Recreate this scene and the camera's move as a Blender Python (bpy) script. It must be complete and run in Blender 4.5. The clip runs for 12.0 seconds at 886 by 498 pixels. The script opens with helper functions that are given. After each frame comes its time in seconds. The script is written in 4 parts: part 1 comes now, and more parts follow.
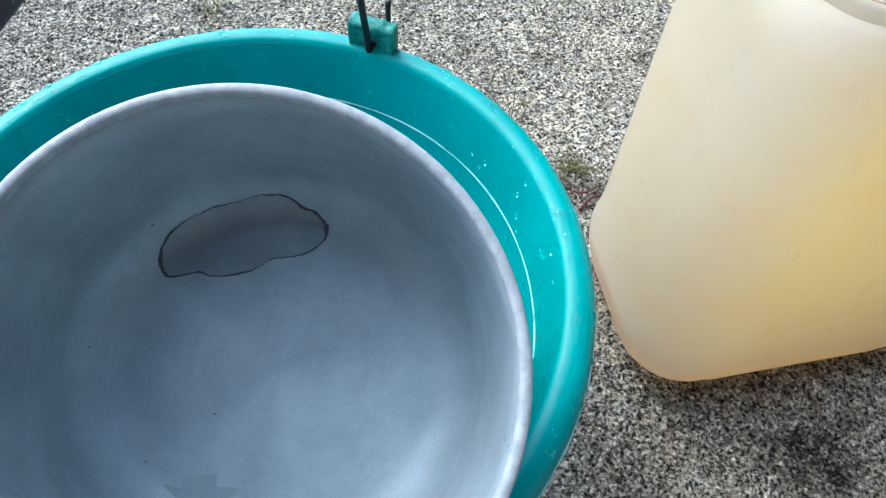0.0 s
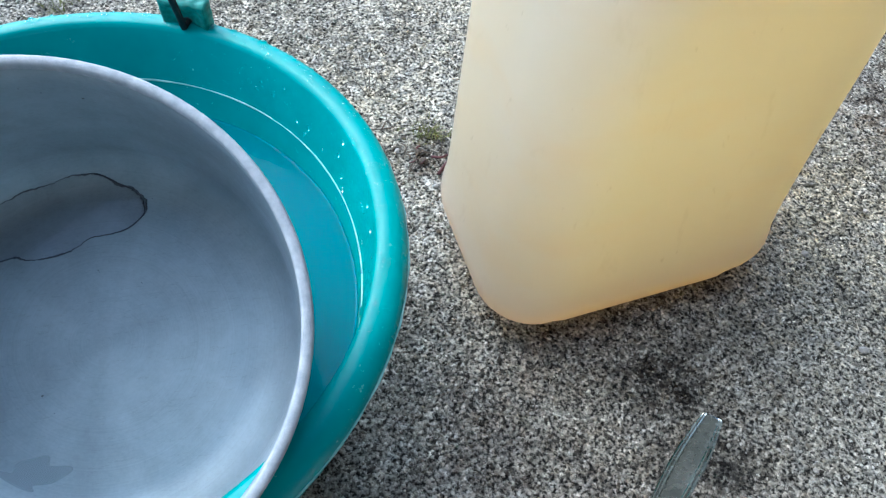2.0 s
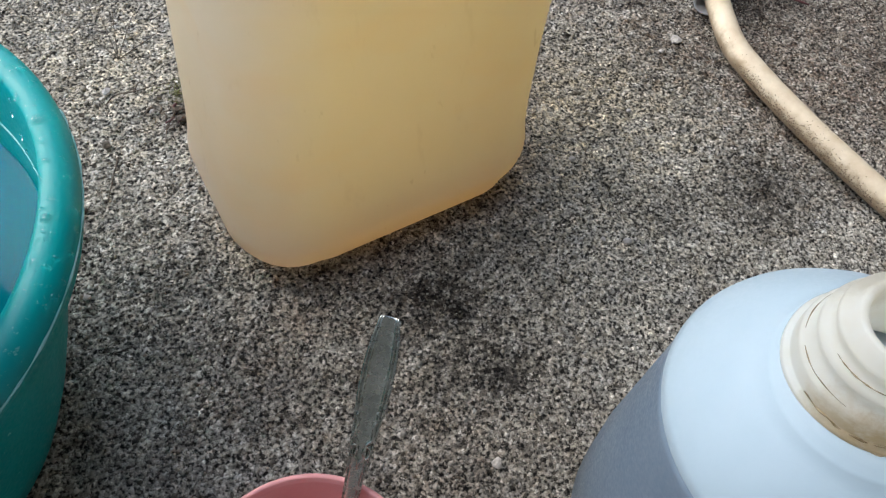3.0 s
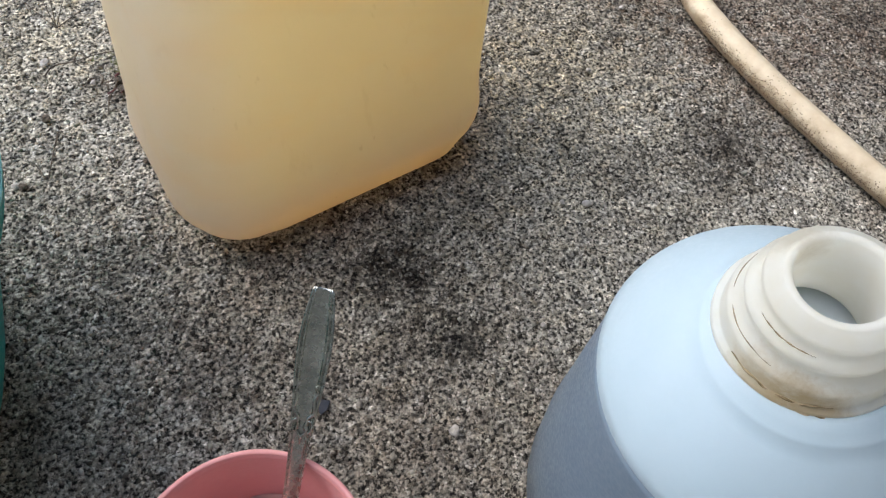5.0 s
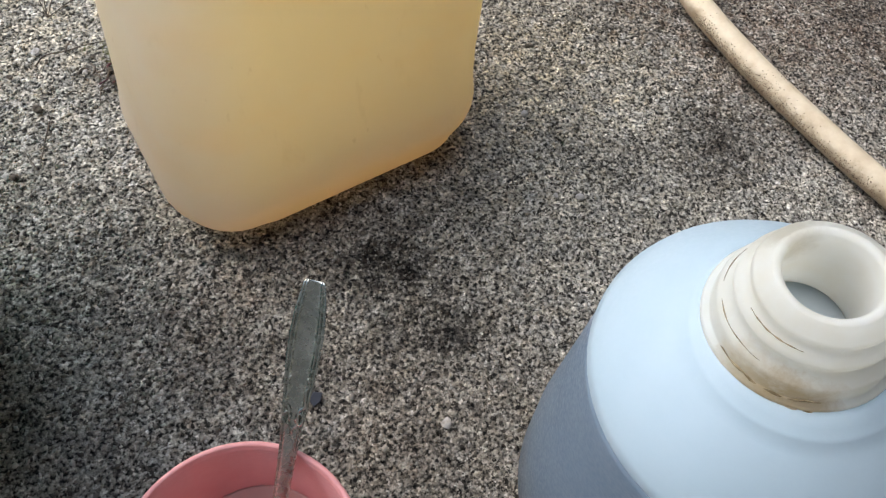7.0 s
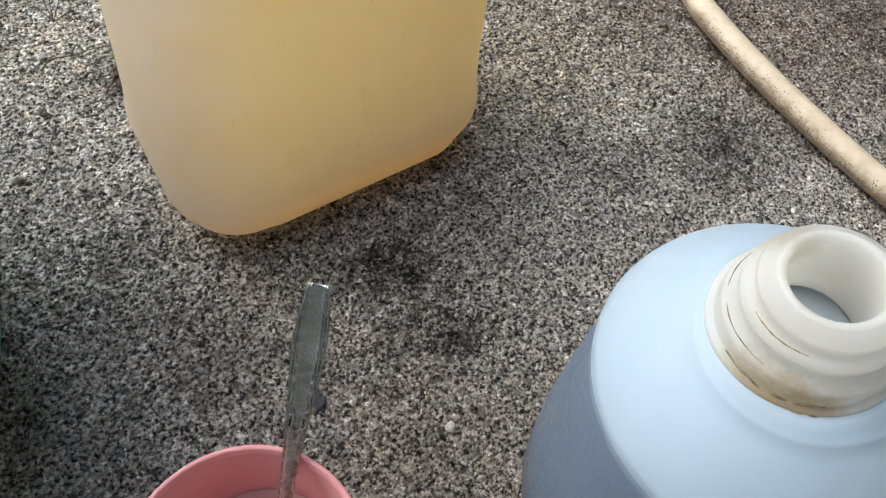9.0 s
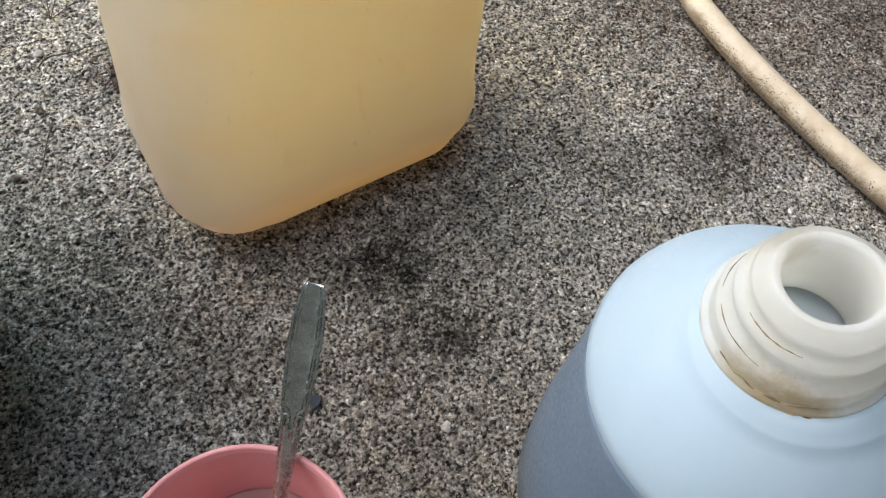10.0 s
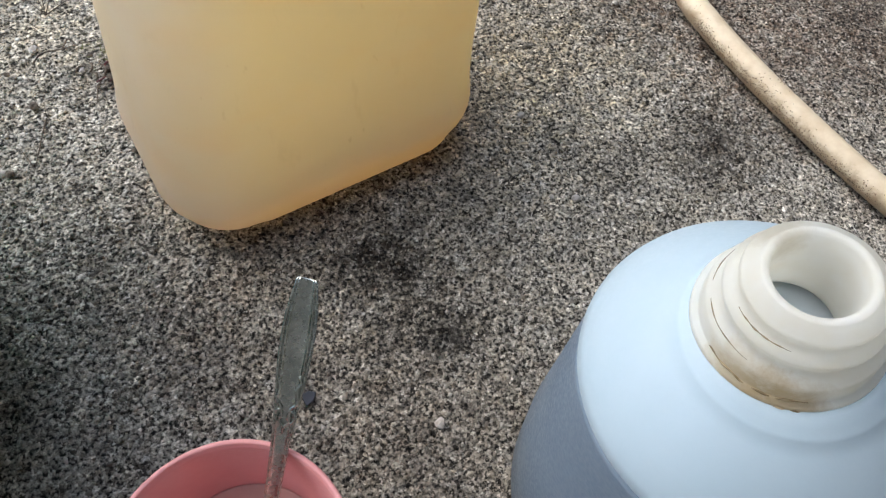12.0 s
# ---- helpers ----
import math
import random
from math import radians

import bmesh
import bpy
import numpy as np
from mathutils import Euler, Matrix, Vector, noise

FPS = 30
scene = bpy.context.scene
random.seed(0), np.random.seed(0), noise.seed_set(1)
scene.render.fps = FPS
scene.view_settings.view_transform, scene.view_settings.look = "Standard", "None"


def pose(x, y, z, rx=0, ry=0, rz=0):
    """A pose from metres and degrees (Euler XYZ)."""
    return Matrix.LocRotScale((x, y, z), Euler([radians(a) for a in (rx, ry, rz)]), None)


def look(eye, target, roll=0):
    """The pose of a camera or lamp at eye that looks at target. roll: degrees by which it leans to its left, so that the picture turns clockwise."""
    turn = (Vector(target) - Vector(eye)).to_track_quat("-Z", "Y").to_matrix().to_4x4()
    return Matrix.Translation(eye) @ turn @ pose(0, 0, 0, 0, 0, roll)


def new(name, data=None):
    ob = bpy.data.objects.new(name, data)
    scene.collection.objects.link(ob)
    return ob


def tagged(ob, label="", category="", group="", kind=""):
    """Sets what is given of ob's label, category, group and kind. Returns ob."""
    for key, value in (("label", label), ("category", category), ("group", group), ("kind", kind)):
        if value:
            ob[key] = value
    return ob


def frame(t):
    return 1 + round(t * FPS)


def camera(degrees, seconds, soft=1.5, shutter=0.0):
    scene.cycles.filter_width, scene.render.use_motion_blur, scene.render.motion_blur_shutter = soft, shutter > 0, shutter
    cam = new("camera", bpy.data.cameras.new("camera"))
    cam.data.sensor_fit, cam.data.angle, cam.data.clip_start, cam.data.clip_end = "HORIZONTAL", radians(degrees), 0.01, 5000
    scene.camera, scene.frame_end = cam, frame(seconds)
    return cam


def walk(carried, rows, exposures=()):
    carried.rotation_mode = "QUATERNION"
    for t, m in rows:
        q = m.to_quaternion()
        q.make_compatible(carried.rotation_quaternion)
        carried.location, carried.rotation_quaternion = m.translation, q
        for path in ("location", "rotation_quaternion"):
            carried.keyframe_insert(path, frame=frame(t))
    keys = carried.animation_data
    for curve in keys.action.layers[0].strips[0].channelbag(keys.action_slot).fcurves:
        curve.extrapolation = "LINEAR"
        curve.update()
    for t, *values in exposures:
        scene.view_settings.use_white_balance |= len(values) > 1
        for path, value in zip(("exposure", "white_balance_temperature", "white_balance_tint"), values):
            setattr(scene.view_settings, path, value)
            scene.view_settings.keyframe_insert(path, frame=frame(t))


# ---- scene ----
cam = camera(66.8, 12.0, soft=1.25)
PATH = [
    (0, (0.036, 0.019, 0.366), (0.127, 1.082, -1.326), 6.1),
    (0.5, (0.036, 0.017, 0.368), (0.125, 1.086, -1.32), 6.0),
    (1, (0.037, 0.015, 0.371), (0.158, 1.097, -1.307), 7.2),
    (1.5, (0.046, 0.01, 0.374), (0.198, 1.089, -1.304), 7.7),
    (1.8, (0.074, -0.003, 0.369), (0.257, 1.067, -1.311), 6.1),
    (2, (0.088, -0.005, 0.369), (0.344, 1.036, -1.32), 7.9),
    (2.2, (0.108, -0.007, 0.372), (0.407, 1.011, -1.324), 8.2),
    (2.5, (0.138, -0.02, 0.368), (0.547, 0.948, -1.333), 10.6),
    (2.8, (0.162, -0.029, 0.366), (0.653, 0.89, -1.341), 12.3),
    (3, (0.175, -0.037, 0.363), (0.663, 0.865, -1.354), 11.5),
    (3.2, (0.18, -0.041, 0.362), (0.691, 0.82, -1.37), 12.1),
    (3.5, (0.19, -0.043, 0.359), (0.693, 0.802, -1.382), 11.6),
    (3.7, (0.188, -0.039, 0.358), (0.704, 0.783, -1.39), 13.0),
    (5.5, (0.195, -0.04, 0.358), (0.699, 0.765, -1.402), 13.0),
    (6, (0.195, -0.04, 0.358), (0.699, 0.761, -1.404), 13.2),
    (6.5, (0.195, -0.041, 0.358), (0.703, 0.752, -1.407), 13.8),
    (7, (0.195, -0.04, 0.358), (0.708, 0.743, -1.41), 14.3),
    (9, (0.195, -0.04, 0.358), (0.7, 0.756, -1.406), 13.6),
    (9.5, (0.196, -0.04, 0.357), (0.7, 0.75, -1.41), 13.8),
    (10, (0.196, -0.04, 0.358), (0.705, 0.752, -1.407), 14.1),
    (10.5, (0.196, -0.041, 0.358), (0.701, 0.751, -1.408), 14.0),
    (11, (0.196, -0.041, 0.357), (0.705, 0.751, -1.407), 14.3),
    (11.5, (0.196, -0.041, 0.357), (0.703, 0.75, -1.408), 14.0),
    (12, (0.197, -0.042, 0.358), (0.713, 0.746, -1.407), 14.7),
]
EXPOSURES = [(0, 1.97, 5800, 0), (2.0, 1.89, 5500, 0), (2.4, 1.79, 5400, 0), (2.8, 1.37, 6000, 4), (3.3, 1.55, 6350, 7), (12.0, 1.55, 6350, 7)]
walk(cam, [(t, look(eye, target, roll)) for t, eye, target, roll in PATH], EXPOSURES)

# ---- world and light ----
world = bpy.data.worlds.new("overcast_sky")
scene.world = world
world.use_nodes = True
wn, wl = world.node_tree.nodes, world.node_tree.links
sky = wn.new("ShaderNodeTexSky")
sky.sky_type, sky.sun_disc = "NISHITA", False
sky.sun_elevation, sky.sun_rotation = radians(47), radians(-42)
sky.air_density, sky.dust_density = 0.8, 2.0
wl.new(sky.outputs[0], wn["Background"].inputs[0])
wn["Background"].inputs[1].default_value = 0.15

sun = new("sun", bpy.data.lights.new("sun", "SUN"))
sun.data.energy, sun.data.angle, sun.data.color = 0.42, radians(72), (1.0, 0.98, 0.96)
sun.matrix_world = look((-0.74, 0.83, 1.2), (0, 0, 0))


# ---- materials ----
def material(name, base, rough=0.5, metal=0.0, spec=0.5, sub=0.0, radius=(1, 1, 1), scale=0.01, trans=0.0, ior=1.45, coat=0.0):
    m = bpy.data.materials.new(name)
    m.use_nodes = True
    b = m.node_tree.nodes["Principled BSDF"]
    b.inputs["Base Color"].default_value = (*base, 1)
    b.inputs["Roughness"].default_value = rough
    b.inputs["Metallic"].default_value = metal
    b.inputs["Specular IOR Level"].default_value = spec
    b.inputs["IOR"].default_value = ior
    b.inputs["Subsurface Weight"].default_value = sub
    b.inputs["Subsurface Radius"].default_value = radius
    b.inputs["Subsurface Scale"].default_value = scale
    b.inputs["Transmission Weight"].default_value = trans
    b.inputs["Coat Weight"].default_value = coat
    b.inputs["Coat Roughness"].default_value = 0.35
    return m


def node(m, kind, **values):
    n = m.node_tree.nodes.new(kind)
    for key, value in values.items():
        n.inputs[key].default_value = value
    return n


def wire(m, a, b):
    m.node_tree.links.new(a, b)


def bsdf(m):
    return m.node_tree.nodes["Principled BSDF"]


def coords(m):
    return node(m, "ShaderNodeTexCoord").outputs["Object"]


def noise_tex(m, scale, detail=4.0, rough=0.6, stretch=None, where=None):
    n = node(m, "ShaderNodeTexNoise", Scale=scale, Detail=detail, Roughness=rough)
    src = where or coords(m)
    if stretch:
        mp = node(m, "ShaderNodeMapping")
        mp.inputs["Scale"].default_value = stretch
        wire(m, src, mp.inputs[0])
        src = mp.outputs[0]
    wire(m, src, n.inputs["Vector"])
    return n.outputs[0]


def ramp(m, fac, stops):
    r = node(m, "ShaderNodeValToRGB")
    el = r.color_ramp.elements
    while len(el) < len(stops):
        el.new(0.5)
    for e, (p, c) in zip(el, stops):
        e.position, e.color = p, (*c, 1) if len(c) == 3 else c
    wire(m, fac, r.inputs[0])
    return r.outputs[0]


def grey(v):
    return (v, v, v)


def mix(m, fac, a, b, mode="MIX"):
    n = m.node_tree.nodes.new("ShaderNodeMix")
    n.data_type, n.blend_type = "RGBA", mode
    for sock, val in ((n.inputs[0], fac), (n.inputs[6], a), (n.inputs[7], b)):
        if isinstance(val, (int, float)):
            sock.default_value = val
        elif isinstance(val, tuple):
            sock.default_value = (*val, 1)
        else:
            wire(m, val, sock)
    return n.outputs[2]


def bump(m, height, strength=0.3, distance=0.001, into=True, after=None):
    b = node(m, "ShaderNodeBump", Strength=strength, Distance=distance)
    wire(m, height, b.inputs["Height"])
    if after:
        wire(m, after, b.inputs["Normal"])
    if into:
        wire(m, b.outputs[0], bsdf(m).inputs["Normal"])
    return b.outputs[0]


def worn(name, dark, light, rough, patch=30.0, fine=400.0, relief=0.15, **more):
    """A surface whose colour wanders between two tones, with fine relief and uneven gloss."""
    m = material(name, light, rough, **more)
    big, small = noise_tex(m, patch), noise_tex(m, fine, 3.0)
    wire(m, ramp(m, big, [(0.35, dark), (0.68, light)]), bsdf(m).inputs["Base Color"])
    wire(m, ramp(m, small, [(0.3, grey(max(0.02, rough - 0.12))), (0.7, grey(min(1, rough + 0.12)))]), bsdf(m).inputs["Roughness"])
    bump(m, small, relief, 0.0006)
    return m


def glow(m, amount, tint=None):
    """Lets part of the light through a thin plastic wall, as diffuse light."""
    out = m.node_tree.nodes["Material Output"]
    thin = node(m, "ShaderNodeBsdfTranslucent")
    if tint:
        thin.inputs[0].default_value = (*tint, 1)
    else:
        wire(m, bsdf(m).inputs["Base Color"].links[0].from_socket, thin.inputs[0])
    both = node(m, "ShaderNodeMixShader")
    both.inputs[0].default_value = amount
    wire(m, bsdf(m).outputs[0], both.inputs[1])
    wire(m, thin.outputs[0], both.inputs[2])
    wire(m, both.outputs[0], out.inputs[0])
    return m


# Dark stains, plus painted shade by the can and foreground; over 1 paints light.
SPOTS_SHADE = [(0.287, 0.069, 0.03, 0.08), (0.266, 0.119, 0.05, 0.17), (0.514, 0.137, 0.05, 0.2), (0.15, 0.11, 0.05, 0.78), (0.64, 0.35, 0.065, 0.38), (0.245, 0.15, 0.045, 0.62),
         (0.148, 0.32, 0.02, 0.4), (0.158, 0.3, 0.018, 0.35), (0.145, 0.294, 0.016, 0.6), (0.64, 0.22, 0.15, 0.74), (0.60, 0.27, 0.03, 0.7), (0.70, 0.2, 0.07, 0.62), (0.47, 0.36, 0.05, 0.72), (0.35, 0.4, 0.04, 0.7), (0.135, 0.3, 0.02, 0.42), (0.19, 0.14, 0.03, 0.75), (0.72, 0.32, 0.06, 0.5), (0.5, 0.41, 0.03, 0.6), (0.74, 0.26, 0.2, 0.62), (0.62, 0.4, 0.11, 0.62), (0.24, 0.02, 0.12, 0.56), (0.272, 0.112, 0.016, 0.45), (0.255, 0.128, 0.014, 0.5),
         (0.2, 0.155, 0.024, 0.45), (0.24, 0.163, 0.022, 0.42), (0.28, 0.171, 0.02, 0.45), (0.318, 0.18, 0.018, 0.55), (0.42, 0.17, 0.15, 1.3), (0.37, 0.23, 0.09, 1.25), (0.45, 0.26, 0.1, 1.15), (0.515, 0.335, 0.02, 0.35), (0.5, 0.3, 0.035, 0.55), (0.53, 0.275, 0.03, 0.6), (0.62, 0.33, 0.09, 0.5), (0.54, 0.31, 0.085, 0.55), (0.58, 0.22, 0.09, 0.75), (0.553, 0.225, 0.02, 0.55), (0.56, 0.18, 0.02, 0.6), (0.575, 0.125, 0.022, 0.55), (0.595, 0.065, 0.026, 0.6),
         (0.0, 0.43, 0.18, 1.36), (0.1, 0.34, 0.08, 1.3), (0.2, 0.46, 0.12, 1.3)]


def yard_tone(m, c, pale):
    """Broad tone, small patches, dark stains and painted-in light and shade of the yard, shared by slab and sand."""
    big = noise_tex(m, 9.0, 5.0, 0.65, where=c)
    mid = noise_tex(m, 38.0, 5.0, 0.7, where=c)
    col = mix(m, 1.0, ramp(m, big, [(0.36, (0.76, 0.75, 0.735)), (0.62, (1.09, 1.085, 1.06))]), ramp(m, mid, [(0.3, grey(0.5)), (0.44, grey(0.92)), (0.6, grey(1.06))]), "MULTIPLY")
    small = noise_tex(m, 190.0, 3.0, 0.7, where=c)
    hue = noise_tex(m, 70.0, 3.0, 0.6, where=c)
    col = mix(m, 1.0, col, ramp(m, small, [(0.34, grey(0.72)), (0.5, grey(1.0)), (0.66, grey(1.2))]), "MULTIPLY")
    col = mix(m, 1.0, col, ramp(m, hue, [(0.35, (1.05, 1.02, 0.95)), (0.65, (1.01, 1.01, 1.0))]), "MULTIPLY")
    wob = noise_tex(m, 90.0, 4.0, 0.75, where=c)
    spot_shade = None
    for x, y, r, dark in SPOTS_SHADE:
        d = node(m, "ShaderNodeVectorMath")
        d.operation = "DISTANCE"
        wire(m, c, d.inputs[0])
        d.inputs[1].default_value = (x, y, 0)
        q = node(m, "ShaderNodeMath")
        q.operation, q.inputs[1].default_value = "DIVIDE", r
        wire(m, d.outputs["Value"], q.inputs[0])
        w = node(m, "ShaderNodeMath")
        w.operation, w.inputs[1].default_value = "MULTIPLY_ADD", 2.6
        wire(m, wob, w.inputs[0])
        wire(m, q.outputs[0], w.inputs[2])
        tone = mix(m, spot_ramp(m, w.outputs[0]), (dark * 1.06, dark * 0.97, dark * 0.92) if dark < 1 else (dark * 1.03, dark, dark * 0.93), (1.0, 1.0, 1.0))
        spot_shade = mix(m, 1.0, spot_shade, tone, "MULTIPLY") if spot_shade else tone
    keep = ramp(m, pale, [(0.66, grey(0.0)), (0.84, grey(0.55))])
    return mix(m, 1.0, col, mix(m, keep, spot_shade, (1.0, 1.0, 1.0)), "MULTIPLY")


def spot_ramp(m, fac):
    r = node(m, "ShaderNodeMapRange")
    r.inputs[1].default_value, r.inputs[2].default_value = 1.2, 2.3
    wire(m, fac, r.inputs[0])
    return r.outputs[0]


GRAIN = [(0.0, (0.036, 0.033, 0.029)), (0.1, (0.122, 0.112, 0.096)), (0.24, (0.277, 0.262, 0.232)), (0.76, (0.405, 0.384, 0.342)), (0.94, (0.52, 0.5, 0.453)), (1.0, (0.68, 0.66, 0.615))]


def concrete(name):
    """Rough screed: pale cement paste with grains of several tones and dark gaps that run together."""
    m = material(name, (0.3, 0.29, 0.27), 0.9, spec=0.25)
    c = coords(m)
    warp = node(m, "ShaderNodeVectorMath")
    warp.operation = "MULTIPLY_ADD"
    warp.inputs[1].default_value = (0.0016, 0.0016, 0.0016)
    pull = node(m, "ShaderNodeTexNoise", Scale=420.0, Detail=2.0)
    wire(m, c, pull.inputs["Vector"])
    wire(m, pull.outputs["Color"], warp.inputs[0])
    wire(m, c, warp.inputs[2])
    cell = node(m, "ShaderNodeTexVoronoi", Scale=560.0)
    wire(m, warp.outputs[0], cell.inputs["Vector"])
    pick = node(m, "ShaderNodeSeparateColor")
    wire(m, cell.outputs["Color"], pick.inputs[0])
    base = ramp(m, pick.outputs[0], GRAIN)
    worm = noise_tex(m, 500.0, 2.0, 0.6, where=c)
    gap = ramp(m, worm, [(0.36, grey(0.05)), (0.455, grey(0.6)), (0.55, grey(1.0)), (0.65, grey(1.42))])
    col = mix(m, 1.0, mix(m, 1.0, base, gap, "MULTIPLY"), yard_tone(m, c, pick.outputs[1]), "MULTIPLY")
    wire(m, col, bsdf(m).inputs["Base Color"])
    low = bump(m, worm, 0.8, 0.0012, into=False)
    inv = ramp(m, cell.outputs["Distance"], [(0.0, grey(1.0)), (0.8, grey(0.0))])
    bump(m, inv, 0.5, 0.0008, after=low)
    return m


def grit_material():
    m = material("grit", (0.3, 0.29, 0.27), 0.9, spec=0.2)
    geo = node(m, "ShaderNodeNewGeometry")
    col = ramp(m, geo.outputs["Random Per Island"], GRAIN)
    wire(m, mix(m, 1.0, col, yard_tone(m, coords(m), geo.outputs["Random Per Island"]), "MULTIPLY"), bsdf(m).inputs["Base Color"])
    return m


CONCRETE, GRIT = concrete("sandy_concrete"), grit_material()


def scuffed_teal():
    m = worn("teal_plastic", (0.0, 0.30, 0.29), (0.0, 0.37, 0.362), 0.42, 25, 500, 0.12)
    base = bsdf(m).inputs["Base Color"].links[0].from_socket
    specks = ramp(m, noise_tex(m, 260.0, 5.0, 0.75), [(0.63, grey(0.0)), (0.7, grey(1.0))])
    where = ramp(m, noise_tex(m, 22.0, 3.0), [(0.4, grey(0.0)), (0.55, grey(0.9))])
    wire(m, mix(m, mix(m, 1.0, specks, where, "MULTIPLY"), base, (0.34, 0.7, 0.65)), bsdf(m).inputs["Base Color"])
    return m


TEAL = scuffed_teal()
TEAL_LINE = worn("scraped_teal", (0.2, 0.55, 0.52), (0.5, 0.76, 0.73), 0.5, 90)
TEAL_EAR = worn("dirty_teal", (0.01, 0.15, 0.125), (0.06, 0.4, 0.34), 0.62, 160, 500, 0.3)
def scuffed_aluminium():
    """Dull grey aluminium with spun rings, fine scratches and dark pits."""
    m = worn("dull_aluminium", (0.36, 0.435, 0.485), (0.41, 0.485, 0.53), 0.6, 35, 700, 0.06, metal=0.4)
    c = coords(m)
    base = bsdf(m).inputs["Base Color"].links[0].from_socket
    flat = node(m, "ShaderNodeVectorMath")
    flat.operation = "MULTIPLY"
    flat.inputs[1].default_value = (1, 1, 0)
    wire(m, c, flat.inputs[0])
    far = node(m, "ShaderNodeVectorMath")
    far.operation = "LENGTH"
    wire(m, flat.outputs[0], far.inputs[0])
    spun = noise_tex(m, 900.0, 3.0, 0.7, where=far.outputs["Value"])
    base = mix(m, 1.0, base, ramp(m, spun, [(0.3, grey(0.95)), (0.7, grey(1.05))]), "MULTIPLY")
    for turn, sx, tone in ((0.5, 9.0, 0.5), (1.2, 8.0, 0.44), (2.0, 10.0, 0.5), (2.7, 7.0, 0.3)):
        mp = node(m, "ShaderNodeMapping")
        mp.inputs["Rotation"].default_value = (0, 0, turn)
        mp.inputs["Scale"].default_value = (1.0, sx, sx)
        wire(m, c, mp.inputs[0])
        line = noise_tex(m, 110.0, 2.0, 0.5, where=mp.outputs[0])
        thin = ramp(m, line, [(0.65, grey(0.0)), (0.675, grey(0.36)), (0.70, grey(0.0))])
        base = mix(m, thin, base, (tone * 0.88, tone, tone * 1.04))
    cloud = ramp(m, noise_tex(m, 28.0, 5.0, 0.65, where=c), [(0.36, grey(0.84)), (0.62, grey(1.06))])
    base = mix(m, 1.0, base, cloud, "MULTIPLY")
    pit = ramp(m, noise_tex(m, 330.0, 1.0, 0.4, where=c), [(0.8, grey(0.0)), (0.82, grey(0.8))])
    base = mix(m, pit, base, (0.08, 0.09, 0.1))
    wire(m, base, bsdf(m).inputs["Base Color"])
    return m


ALU = scuffed_aluminium()
ALU_RIM = worn("bare_aluminium", (0.38, 0.42, 0.46), (0.54, 0.58, 0.61), 0.75, 260, 1800, 0.35, metal=0.2)


def water_sheet(name, tint, milk=0.0, cloud=(0.5, 0.5, 0.5), gloss_ior=1.33):
    """Tinted water seen from above: see-through or a little cloudy, with a mirror gloss that grows at flat angles."""
    m = bpy.data.materials.new(name)
    m.use_nodes = True
    n = m.node_tree.nodes
    out = n["Material Output"]
    n.remove(n["Principled BSDF"])
    clear, gloss = n.new("ShaderNodeBsdfTransparent"), n.new("ShaderNodeBsdfGlossy")
    clear.inputs[0].default_value = (*tint, 1)
    gloss.inputs["Roughness"].default_value = 0.03
    fres = n.new("ShaderNodeFresnel")
    fres.inputs[0].default_value = gloss_ior
    both = n.new("ShaderNodeMixShader")
    soap, inside = n.new("ShaderNodeBsdfDiffuse"), n.new("ShaderNodeMixShader")
    soap.inputs[0].default_value = (*cloud, 1)
    inside.inputs[0].default_value = milk
    for a, b in ((clear.outputs[0], inside.inputs[1]), (soap.outputs[0], inside.inputs[2]), (fres.outputs[0], both.inputs[0]), (inside.outputs[0], both.inputs[1]), (gloss.outputs[0], both.inputs[2]), (both.outputs[0], out.inputs[0])):
        m.node_tree.links.new(a, b)
    return m


def smudged(m):
    """Adds faint grey finger smears, specks and a brown smear on the upper side."""
    c = coords(m)
    base = bsdf(m).inputs["Base Color"].links[0].from_socket
    smear = ramp(m, noise_tex(m, 26.0, 4.0, 0.7, stretch=(1.6, 1.0, 0.5), where=c), [(0.6, grey(0.0)), (0.78, grey(0.16))])
    base = mix(m, smear, base, (0.42, 0.36, 0.28))
    speck = ramp(m, noise_tex(m, 170.0, 2.0, 0.5, stretch=(1.0, 1.0, 0.35), where=c), [(0.72, grey(0.0)), (0.78, grey(0.16))])
    base = mix(m, speck, base, (0.3, 0.25, 0.18))
    cut = node(m, "ShaderNodeSeparateXYZ")
    wire(m, c, cut.inputs[0])
    high = node(m, "ShaderNodeMapRange")
    high.inputs[1].default_value, high.inputs[2].default_value = 0.211, 0.214
    wire(m, cut.outputs[2], high.inputs[0])
    blot = ramp(m, noise_tex(m, 45.0, 4.0, 0.65, where=c), [(0.45, grey(0.0)), (0.62, grey(0.9))])
    base = mix(m, mix(m, 1.0, blot, high.outputs[0], "MULTIPLY"), base, (0.42, 0.3, 0.24))
    wire(m, base, bsdf(m).inputs["Base Color"])
    return m


